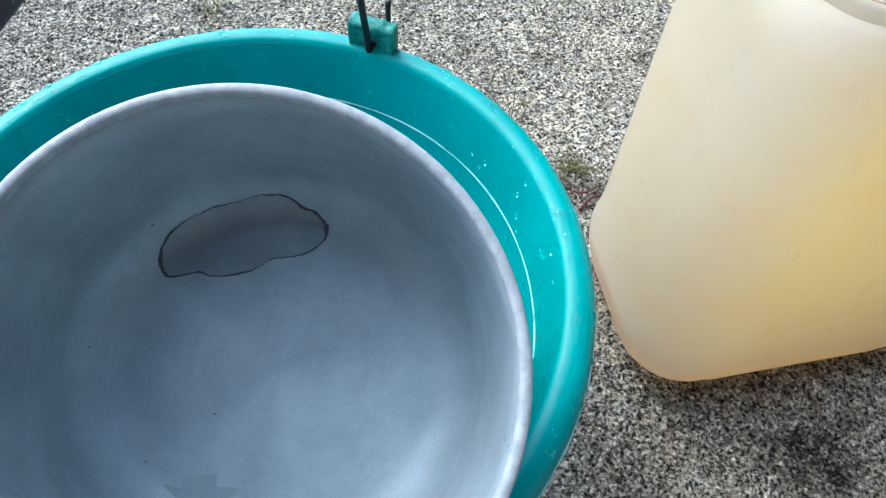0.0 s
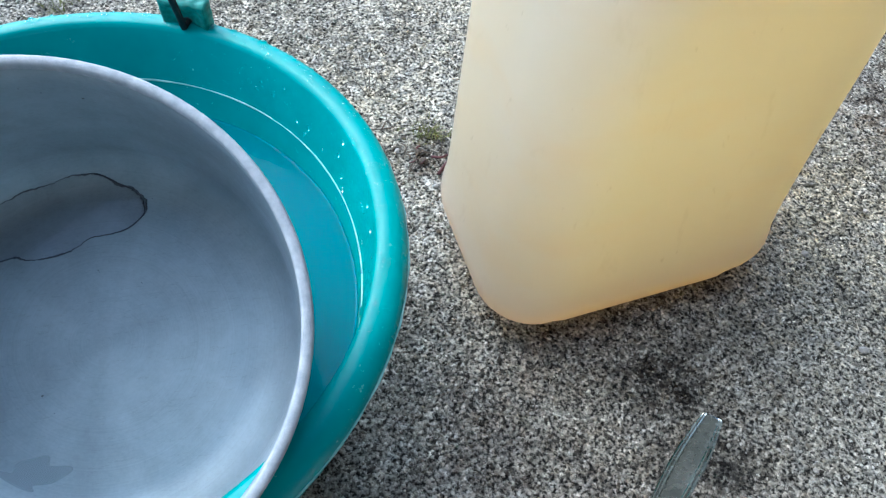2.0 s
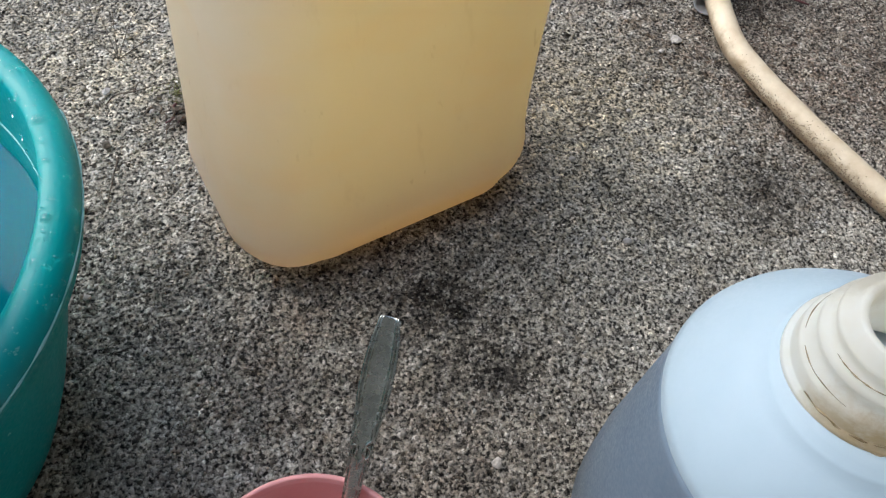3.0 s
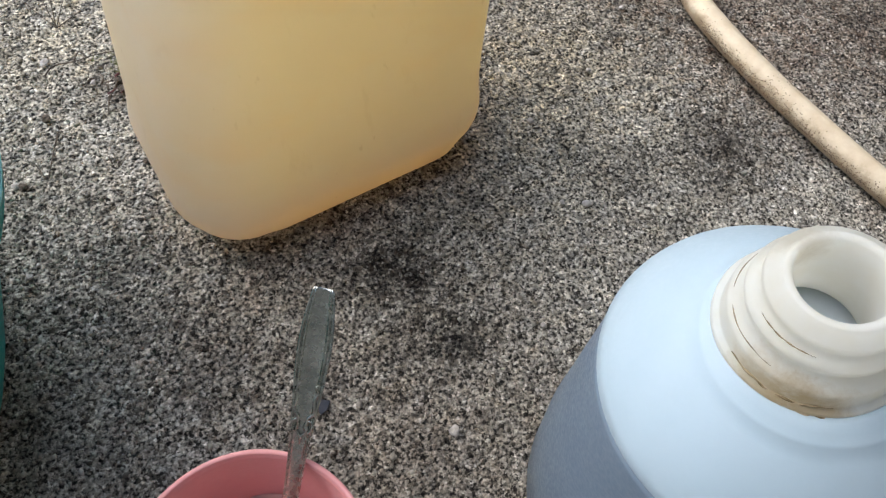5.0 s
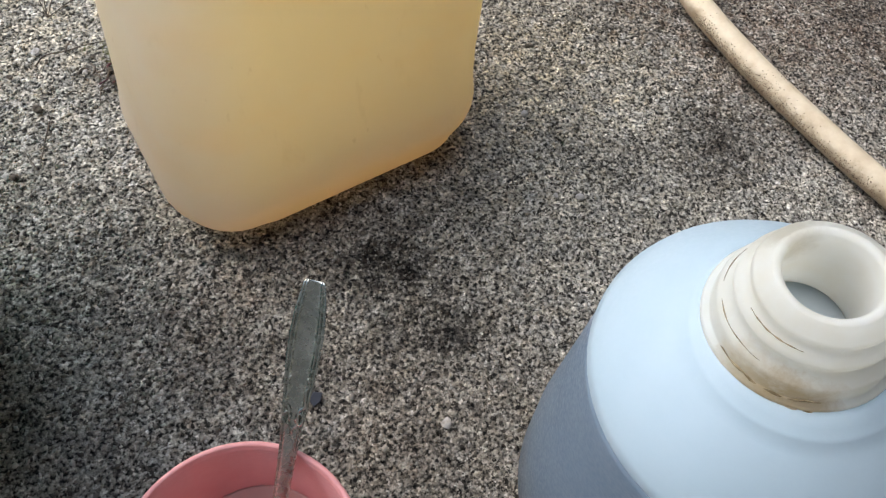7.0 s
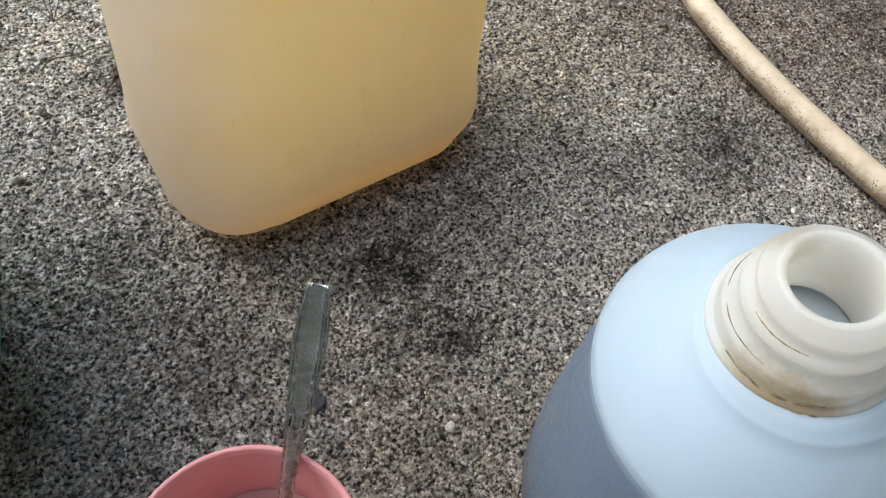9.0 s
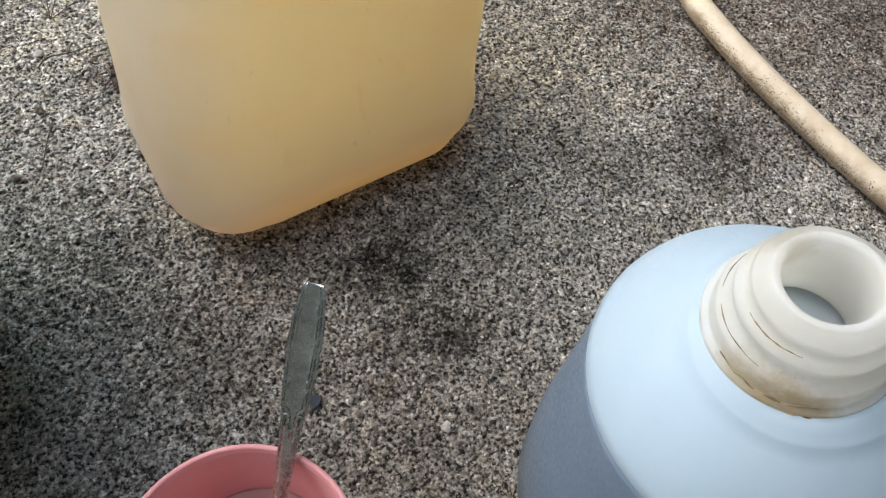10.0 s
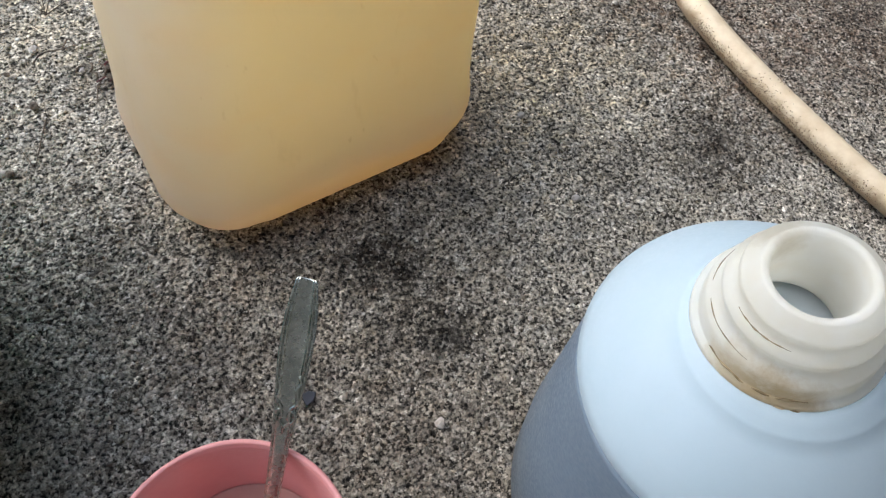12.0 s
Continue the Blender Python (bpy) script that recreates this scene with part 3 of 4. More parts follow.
    lean = (side * math.cos(radians(87)) + Vector((0, 0, 1)) * math.sin(radians(87)))
    pts = []
    base = Vector((0, 0, 0.139))
    pts.append(base + ax * 0.145 - Vector((0, 0, 0.001)))
    pts.append(base + ax * 0.134)
    pts.append(base + ax * 0.1285)
    for i in range(2, 39):
        t = math.pi * i / 40
        pts.append(base + ax * 0.1265 * math.copysign(abs(math.cos(t)) ** 0.85, math.cos(t)) + lean * 0.141 * math.sin(t) ** 0.8)
    pts.append(base - ax * 0.1285)
    pts.append(base - ax * 0.134)
    pts.append(base - ax * 0.145 - Vector((0, 0, 0.001)))
    bail = part("bail", tube(pts, 0.0017, 12), WIRE, b, "thin black wire handle")
    tip = [base + ax * 0.146 - side * 0.003 + Vector((0, 0, k)) for k in (-0.004, 0.004, 0.012, 0.017)]
    part("wire_end", tube(tip, 0.0014, 10), WIRE, bail)
    mid = [p for p in pts if abs((p - base).dot(ax)) < 0.052]
    part("grip", tube(mid, 0.0046, 18), GRIP, bail, "grey plastic hand grip")
    return b


bucket()


# ---- aluminium pot, tipped, leaning on the bucket's rim ----
PUD = (-0.0151, 0.0547, 0.0345, 0.0149, radians(193.8))
FLOOR_R, CURVE_W, CURVE_H = 0.060, 0.0195, 0.018
POT_C, POT_N, POT_R, POT_D = Vector((-0.0143, 0.0931, 0.1809)), Vector((0.0317, -0.4031, 1)).normalized(), 0.0873, 0.086


def pot():
    top = axis_pose(POT_C, POT_N)
    base = top @ pose(0, 0, -POT_D)
    b = root("pot", base, "dull grey aluminium pot tipped against the bucket rim", "pot")
    D = POT_D
    warp = lambda a, r, z: r * (1 + 0.012 * math.sin(2 * a + 2.9) * min(1, z / D))
    f = 0.002
    outer = [(0.0, 0.0), (0.062, 0.0), (0.071, 0.003), (0.0775, 0.010), (0.0805, 0.020), (0.0845, 0.06), (0.086, D - 0.004)]
    inner = [(0.0843, D - 0.004), (0.0832, 0.07), (0.0819, 0.05), (0.0806, 0.034), (0.0799, 0.026)]
    inner += [(FLOOR_R + CURVE_W * math.cos(radians(q)), f + CURVE_H - CURVE_H * math.sin(radians(q))) for q in range(0, 91, 6)]
    inner += [(0.05, f), (0.03, f), (0.004, f), (0.0025, f + 0.0003), (0.0, f + 0.0003)]
    part("pot_body", lathe(outer + inner, 128, warp), ALU, b)
    part("pot_rim", lathe([(0.0854 + 0.002 * math.copysign(abs(math.cos(q)) ** 0.7, math.cos(q)), D - 0.0022 + 0.0024 * math.copysign(abs(math.sin(q)) ** 0.7, math.sin(q))) for q in np.linspace(0, 2 * math.pi, 17)], 128, warp), ALU_RIM, b, "pale worn rolled rim")
    return b


pot()


def bucket_water():
    """Water surface with a raised edge along the wall, open where the pot's hollow dips below it."""
    z0 = WATER_Z - 0.0012
    r = bucket_inner(WATER_Z) - 0.0002
    prof = [(r, WATER_Z - 0.0006), (r - 0.0004, WATER_Z - 0.001)] + [(q, z0) for q in np.linspace(r - 0.001, 0.0005, 130)]
    bm = slant(lathe(prof, 400), *LEAN)
    inv = (axis_pose(POT_C, POT_N) @ pose(0, 0, -POT_D)).inverted()
    inside = []
    for v in bm.verts:
        p = inv @ (v.co + BC)
        if p.z > 0.001 and math.hypot(p.x, p.y) < min(0.0825, FLOOR_R + CURVE_W * min(1, 6 * p.z / CURVE_H) ** 0.5):
            inside.append(v)
    bmesh.ops.delete(bm, geom=inside, context="VERTS")
    ob = face_up(link("bucket_water", bm, WATER))
    ob.location = BC
    return tagged(ob, "clear water standing in the teal bucket", "water")


bucket_water()


def puddle():
    """Shallow water on the pot's floor with a dark scum edge."""
    base = axis_pose(POT_C, POT_N) @ pose(0, 0, -POT_D + 0.0022)
    N = 360
    ring = []
    waves = [(1, 0.021, -2.03), (2, 0.037, 1.48), (3, 0.063, -1.12), (4, 0.03, 2.42), (5, 0.029, -0.92), (6, 0.031, -1.71), (7, 0.033, 2.77), (8, 0.008, 1.71), (10, 0.008, 1.89), (11, 0.014, 0.99), (12, 0.009, -0.79), (13, 0.008, -1.46), (16, 0.006, -2.6)]
    for i in range(N):
        a = 2 * math.pi * i / N
        r = 0.995 + sum(k * math.cos(w * a + p) for w, k, p in waves)
        p = Vector((PUD[0], PUD[1], 0)) + Matrix.Rotation(PUD[4], 3, "Z") @ Vector((r * PUD[2] * math.cos(a), r * PUD[3] * math.sin(a), 0))
        over = max(0.0, p.length - FLOOR_R)
        p.z = CURVE_H * (1 - math.sqrt(max(0.0, 1 - (over / CURVE_W) ** 2)))
        ring.append(p)
    mid = sum(ring, Vector()) / N
    b = root("puddle", base, "shallow puddle with a dark scummy edge in the pot", "puddle")
    bm = bmesh.new()
    film = lambda p: Vector((p.x, p.y, 0.0002 + CURVE_H * (1 - math.sqrt(1 - (max(0.0, math.hypot(p.x, p.y) - FLOOR_R) / CURVE_W) ** 2))))
    rings(bm, [[film(mid + (p - mid) * k) for p in ring] for k in (1.0, 0.9, 0.75, 0.55, 0.3, 0.08)], False, True)
    face_up(part("water", bm, PUDDLE, b))
    rng = random.Random(4)
    ph = rng.uniform(0, 6)
    edge = bmesh.new()
    loops = []
    for i, p in enumerate(ring + ring[:1]):
        a = 2 * math.pi * i / N
        out = (p - mid).normalized()
        w = max(0.00012, 0.00048 * (0.9 + 0.5 * math.sin(2 * a + ph) + 0.3 * math.sin(9 * a + ph) + 0.3 * noise.noise((i * 0.35, 0, 0))))
        jit = out * (0.0006 * noise.noise((i * 0.23, 3, 0)) + 0.0004 * noise.noise((i * 0.7, 8, 0)))
        loops.append([p + jit + out * w * 1.4, p + jit + Vector((0, 0, 0.0002)), p + jit - out * w, p + jit - Vector((0, 0, 0.0001))])
    rings(edge, loops)
    part("scum_edge", edge, DIRT_LINE, b, "dark grey scum line")
    return b


puddle()


def wet_smear():
    """A thin film of water left on the pot's floor."""
    base = axis_pose(POT_C, POT_N) @ pose(-0.037, -0.049, -POT_D + 0.00215, 0, 0, 0)
    bm = bmesh.new()
    loops = []
    for k, h in ((1.0, 0.0), (0.8, 0.00012), (0.4, 0.00016), (0.1, 0.00016)):
        loop = []
        for i in range(90):
            a = 2 * math.pi * i / 90
            r = k * (1 + 0.25 * math.sin(2 * a + 0.7) + 0.2 * math.sin(5 * a + 2) + 0.1 * math.sin(9 * a))
            loop.append((0.015 * r * math.cos(a), 0.0075 * r * math.sin(a), h))
        loops.append(loop)
    rings(bm, loops, False, True)
    ob = face_up(link("wet_smear", bm, WET_FILM))
    ob.matrix_world = base
    return tagged(ob, "thin glossy film of water on the pot floor", "water film")


wet_smear()

# ---- jerrycan ----
CAN_M = pose(0.2458, 0.2286, 0.0, 0, 0, 11.5)


def rounded(hw, hd, r, z, n=10, straight=1):
    """A rounded oblong at height z; its long front side is cut into that many pieces."""
    out = []
    for cx, cy, a0 in ((hw - r, hd - r, 0), (-hw + r, hd - r, 90), (-hw + r, -hd + r, 180), (hw - r, -hd + r, 270)):
        for i in range(n + 1):
            a = radians(a0 + 90 * i / n)
            out.append((cx + r * math.cos(a), cy + r * math.sin(a), z))
        if a0 == 180:
            out += [(cx + (2 * hw - 2 * r) * k / straight, -hd, z) for k in range(1, straight)]
    return out


def jerrycan():
    b = root("jerrycan", CAN_M, "yellowed translucent plastic jerrycan full of liquid", "jerrycan")
    bm = bmesh.new()
    rows = [(0.03, 0.003), (0.022, 0.003), (0.017, 0.0), (0.014, 0.0005), (0.0105, 0.0028), (0.0078, 0.0058), (0.0062, 0.0088), (0.0053, 0.0115), (0.0047, 0.0138), (0.0040, 0.0165), (0.0014, 0.025), (0.0004, 0.031), (0.0002, 0.034), (0.0004, 0.037), (0.0011, 0.041), (0.0016, 0.046), (0.0019, 0.054), (0.002, 0.064), (0.002, 0.1), (0.002, 0.14), (0.0025, 0.175), (0.003, 0.192),
            (0.004, 0.201), (0.008, 0.2075), (0.0115, 0.2095), (0.013, 0.2082), (0.0148, 0.2088), (0.02, 0.213), (0.03, 0.216), (0.045, 0.217)]
    loops = []
    for i, z in rows:
        up = max(0.0, z - 0.03)
        ridge = 0.0016 if 0 < z < 0.006 else 0.0
        flare = 0.1 * max(0.0, z - 0.085)
        loops.append([(x + 0.145 * up + (flare if x > 0 else 0), y + 0.29 * up - (ridge if x > -0.052 and y < 0 else 0), zz) for x, y, zz in rounded(0.0991 - i - 0.02 * up, 0.0641 - i + 0.02 * up, max(0.012, 0.037 - 0.35 * i), z, straight=12)])
    rings(bm, loops, True, True)
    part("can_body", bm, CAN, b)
    fill = bmesh.new()
    loops = []
    for i, z in [(0.03, 0.0045), (0.0215, 0.0045), (0.0175, 0.0055), (0.0135, 0.008), (0.0105, 0.012), (0.0085, 0.017), (0.006, 0.026), (0.005, 0.034), (0.0055, 0.05), (0.0055, 0.08), (0.0055, 0.13), (0.0055, 0.185), (0.0075, 0.197), (0.02, 0.2)]:
        up = max(0.0, z - 0.03)
        loops.append([(x + 0.145 * up, y + 0.29 * up, zz) for x, y, zz in rounded(0.0985 - i - 0.02 * up, 0.0655 - i + 0.02 * up, 0.034, z)])
    rings(fill, loops, True, True)
    part("liquid", fill, CAN_LIQUID, b, "amber liquid behind the plastic")
    low = bmesh.new()
    rows = [(0.026, 0.006), (0.0195, 0.0075), (0.0155, 0.0105), (0.0125, 0.0145), (0.0105, 0.02), (0.0085, 0.03), (0.0085, 0.038), (0.03, 0.04)]
    rings(low, [[(x + 0.145 * max(0, z - 0.03), y + 0.29 * max(0, z - 0.03), z) for x, y, z in rounded(0.0985 - i, 0.0655 - i, 0.03, z)] for i, z in rows], True, True)
    part("low_liquid", low, CAN_LOW_LIQUID, b, "rosier liquid low in the can")
    collar = [(0.0478, 0.198), (0.0495, 0.202), (0.0502, 0.205), (0.0502, 0.2075), (0.0497, 0.2102), (0.049, 0.213), (0.0482, 0.2145), (0.047, 0.215), (0.0456, 0.2144), (0.0445, 0.213), (0.042, 0.2126), (0.038, 0.2126)]
    top = part("can_collar", lathe(collar, 96), CAN_TOP, b, "pale moulded collar round the mouth")
    top.location = (-0.014, 0.0435, 0.0)
    lid = [(0.0428, 0.212), (0.0428, 0.2148), (0.0418, 0.216), (0.039, 0.2168), (0.02, 0.2172), (0.0, 0.2173)]
    part("screw_lid", lathe(lid, 96), CAN_LID, b, "whitish screw lid").location = (-0.014, 0.0435, 0.0)
    rng = random.Random(8)
    for a0, a1, w in ((226, 262, 0.0011), (258, 292, 0.0008), (288, 318, 0.001)):
        ph = rng.uniform(0, 6)
        pts = [Vector((0.0438 * math.cos(radians(a)), 0.0438 * math.sin(radians(a)), 0.2142 + 0.0006 * math.sin(0.31 * a + ph))) for a in np.linspace(a0, a1, 40)]
        part("residue", tube(pts, lambda t: w * (0.3 + 0.7 * math.sin(math.pi * t) ** 0.5) * (0.75 + 0.25 * math.sin(27 * t + ph)), 8), CAN_RESIDUE, top, "reddish dried residue in the groove")
    return b


jerrycan()

# ---- hose and pipe ----
def hose():
    pts = smooth_path([(0.578, 0.335, 0.013), (0.569, 0.308, 0.012), (0.560, 0.268, 0.0095), (0.561, 0.235, 0.0095), (0.567, 0.195, 0.0095), (0.577, 0.149, 0.0095), (0.597, 0.078, 0.0095), (0.63, -0.01, 0.0095), (0.68, -0.1, 0.0095)], 8)
    h = tagged(link("hose", tube(pts, 0.0095, 24), HOSE), "cream rubber hose with gritty underside lying on concrete", "hose")
    return h


def pipe():
    d = Vector((0.072, 0.078, 0)).normalized()
    m = axis_pose(Vector((0.562, 0.312, 0.0135)), d)
    L = 0.5
    prof = [(0.0112, 0.0006), (0.0117, 0.0), (0.0129, 0.0003), (0.0131, 0.0012), (0.0129, 0.026), (0.0119, 0.036), (0.0117, L), (0.0102, L), (0.0104, 0.036), (0.0112, 0.026), (0.0112, 0.0006)]
    ob = link("white_pipe", lathe(prof, 40), PVC)
    ob.matrix_world = m
    return tagged(ob, "short white plastic pipe sleeve over the hose end", "pipe")


hose()
pipe()

# ---- white bottle ----
def bottle():
    n = Vector((-0.1886, 0.15, 1)).normalized()
    foot = Vector((0.3578, -0.0513, 0.012))
    b = root("bottle", axis_pose(foot, n), "open white plastic bottle with dark liquid inside", "bottle")
    S, M = 0.169, 0.225
    part("bottle_body", lathe([(0.0, 0.003), (0.062, 0.003), (0.067, 0.0), (0.073, 0.003), (0.0765, 0.012), (0.0708, 0.06), (0.0605, 0.12), (0.0543, S - 0.012), (0.0537, S - 0.005), (0.0528, S - 0.0015), (0.05, S - 0.001), (0.0, S - 0.002)], 96), FILLED, b, "lower wall grey with the liquid behind it")
    N0 = S + 0.0285
    sh = [(0.0525, S - 0.002), (0.0532, S), (0.0515, S + 0.004), (0.047, S + 0.0105), (0.04, S + 0.0175), (0.032, S + 0.024), (0.0292, S + 0.0256), (0.0286, S + 0.0266), (0.0277, S + 0.0272), (0.0255, S + 0.0282), (0.0235, N0 + 0.001), (0.0205, N0 + 0.0008), (0.0215, N0 - 0.002)]
    sh += [(0.031, S + 0.0215), (0.039, S + 0.015), (0.046, S + 0.008), (0.0505, S + 0.001), (0.0525, S - 0.002)]
    part("shoulder", lathe(sh, 96), WHITE, b, "rounded white shoulder")
    neck = [(0.0246, N0 - 0.001), (0.0246, N0 + 0.0014), (0.0241, N0 + 0.0021), (0.0229, N0 + 0.0023), (0.0225, N0 + 0.0028), (0.0222, N0 + 0.0082), (0.0217, N0 + 0.0094), (0.0207, N0 + 0.0098), (0.0199, N0 + 0.0108), (0.0186, N0 + 0.0118), (0.0183, N0 + 0.0143), (0.0194, N0 + 0.0156),
            (0.0193, N0 + 0.0174), (0.0176, N0 + 0.0187), (0.0163, N0 + 0.0196), (0.0161, N0 + 0.0216), (0.0169, N0 + 0.0227), (0.0165, N0 + 0.0243), (0.0139, M - 0.0018), (0.0133, M - 0.0005), (0.0127, M), (0.0115, M - 0.0003), (0.0109, M - 0.0012), (0.0112, N0 + 0.004), (0.0126, N0), (0.0128, N0 - 0.0015), (0.021, N0 - 0.0012), (0.0246, N0 - 0.001)]
    nk = part("neck", slant(lathe(neck, 80), 0.036, -0.03, N0), NECK, b, "stained threaded neck with open mouth")
    part("liquid", lathe([(0.0, N0 - 0.0055), (0.02, N0 - 0.0055), (0.0205, N0 - 0.008), (0.0, N0 - 0.008)], 48), BOTTLE_LIQUID, b, "grey liquid seen through the mouth").location = (-0.0027, -0.0013, 0)

    def streak(r, z, a0, a1, w, mat, name, label, seed, wob=0.0006):
        rng = random.Random(seed)
        ph = rng.uniform(0, 6)
        pts = []
        for i in range(41):
            t = i / 40
            a = radians(a0 + (a1 - a0) * t)
            pts.append(Vector((r * math.cos(a) + 0.036 * (z - N0), r * math.sin(a) - 0.03 * (z - N0), z + wob * math.sin(7 * t + ph) + wob * 0.5 * math.sin(23 * t + ph))))
        return part(name, tube(pts, lambda t: w * (0.25 + 0.75 * math.sin(math.pi * t) ** 0.6) * (0.75 + 0.25 * math.sin(31 * t + ph)), 8), mat, nk, label)

    nk.location = (-0.0027, -0.0013, 0)
    streak(0.0229, N0 + 0.0026, 306, 374, 0.00045, STAIN, "residue", "brown sticky residue", 1)
    streak(0.0246, N0 + 0.0002, 338, 380, 0.0005, STAIN, "residue", "brown sticky residue", 5)
    streak(0.0208, N0 + 0.0098, 226, 330, 0.0002, STAIN, "grime_line", "thin dark grime line", 3, 0.0002)
    streak(0.0177, N0 + 0.0190, 300, 350, 0.00022, STAIN, "grime_line", "thin dark grime line", 4, 0.0001)
    return b


bottle()

# ---- cup and spoon ----
CUP = Vector((0.1581, -0.0183, 0.0))


def cup():
    b = root("cup", Matrix.Translation(CUP), "pink plastic cup with milky liquid and a spoon in it", "cup")
    prof = [(0.0, 0.003), (0.03, 0.003), (0.0315, 0.0), (0.034, 0.001), (0.0355, 0.006), (0.0445, 0.077), (0.0453, 0.0785), (0.0458, 0.08), (0.0452, 0.0812), (0.044, 0.0806), (0.0432, 0.076), (0.034, 0.007), (0.0, 0.006)]
    part("cup_body", lathe(prof, 80), PINK, b)
    part("cup_rim", lathe([(0.0451 + 0.0011 * math.cos(q), 0.0808 + 0.0009 * math.sin(q)) for q in np.linspace(0, 2 * math.pi, 11)], 80), PINK, b, "rolled pink lip")
    return b


def cup_liquid():
    r = 0.034 + 0.0092 * (0.029 - 0.007) / 0.069
    ob = link("cup_liquid", lathe([(0.0, 0.007), (0.0338, 0.008), (r - 0.0003, 0.0292), (r - 0.0014, 0.0284), (0.02, 0.0283), (0.0, 0.0283)], 64), MILKY)
    ob.location = CUP
    return tagged(ob, "cloudy pale liquid in the pink cup", "liquid")


cup()
cup_liquid()


def spoon():
    """Table spoon leaning in the cup: handle flat, widest near its end, with raised borders."""
    tip, low = Vector((0.2105, 0.0572, 0.1400)), Vector((0.152, -0.038, 0.012))
    d = (low - tip).normalized()
    across = Vector((0.0075, -0.0045, 0.0)).normalized()
    across = (across - d * across.dot(d)).normalized()
    face = across.cross(d).normalized()
    if face.y > 0:
        face = -face
    L = (low - tip).length
    b = root("spoon", Matrix.Translation(low), "worn stainless steel spoon standing in the pink cup", "spoon")
    half = [(-0.006, 0.0034), (0.0, 0.0040), (0.012, 0.0043), (0.03, 0.0048), (0.055, 0.0054), (0.08, 0.0059), (0.12, 0.0063), (0.17, 0.0063), (0.22, 0.0059), (0.27, 0.0053), (0.32, 0.0047), (0.36, 0.0042), (0.42, 0.0037), (0.5, 0.0033), (0.58, 0.003), (0.66, 0.0027), (0.72, 0.003)]
    width = lambda q: float(np.interp(q, [h[0] for h in half], [h[1] for h in half]))
    prof = [(-1, 0), (-0.97, 0.45), (-0.9, 0.6), (-0.83, 0.5), (-0.79, 0.25), (-0.74, 0.25), (-0.7, 0.5), (-0.65, 0.5), (-0.6, 0.25), (-0.55, 0.15), (-0.3, -0.02), (0, -0.08), (0.3, -0.02), (0.55, 0.15),
            (0.6, 0.25), (0.65, 0.5), (0.7, 0.5), (0.74, 0.25), (0.79, 0.25), (0.83, 0.5), (0.9, 0.6), (0.97, 0.45), (1, 0), (0.9, -0.5), (0, -0.6), (-0.9, -0.5)]
    bm = bmesh.new()
    loops = []
    for q, w in half:
        p = tip + d * (L * q) - low
        thick = min(0.0024, 0.0011 + 0.022 * q) if q >= 0 else 0.0004
        deep = max(0.3, 1 - max(0.0, q - 0.24) * 3)
        loops.append([p + across * w * x + face * thick * (y if abs(x) > 0.85 else y * deep + 0.35 * (1 - deep)) for x, y in prof])
    rings(bm, loops, True, True)
    handle = part("handle", bm, STEEL, b)
    # scroll ornament on either edge, where the handle narrows
    at = lambda q, x, h: tip + d * (L * q) - low + across * width(q) * x + face * h
    for side, size in ((-1, 0.7), (1, 1.0)):
        curl = [at(0.225 + 0.013 * k + 0.004 * math.sin(1.6 * k), side * (0.42 + 0.3 * math.sin(0.4 + 0.34 * k) + 0.14 * math.sin(1.5 * k)), 0.0009) for k in range(13)]
        part("scroll", tube(smooth_path(curl, 4), lambda t: size * 0.0008 * math.sin(math.pi * (0.08 + 0.84 * t)) ** 0.5, 8), STEEL, handle, "raised scroll ornament")
        eye_at = [at(0.335 + 0.016 * math.cos(q), side * (0.55 + 0.3 * math.sin(q)), 0.0009) for q in np.linspace(0, 5.2, 14)]
        part("scroll", tube(smooth_path(eye_at, 3), size * 0.0006, 8), STEEL, handle, "raised scroll ornament")
    bowl = bmesh.new()
    loops = []
    for i in range(13):
        s = i / 12
        w = 0.003 + 0.0135 * math.sin(math.pi * min(1, 0.08 + 0.92 * s)) ** 0.7 if i < 12 else 0.002
        p = tip + d * (L * (0.715 + 0.285 * s)) - low
        dip = 0.006 * math.sin(math.pi * s)
        loops.append([p + across * w * x - face * (dip * (1 - x * x)) for x in np.linspace(-1, 1, 9)] + [p + across * w * x - face * (dip * (1 - x * x) + 0.001) for x in np.linspace(1, -1, 9)])
    rings(bowl, loops, True, True)
    part("bowl", bowl, STEEL, b)
    return b


spoon()


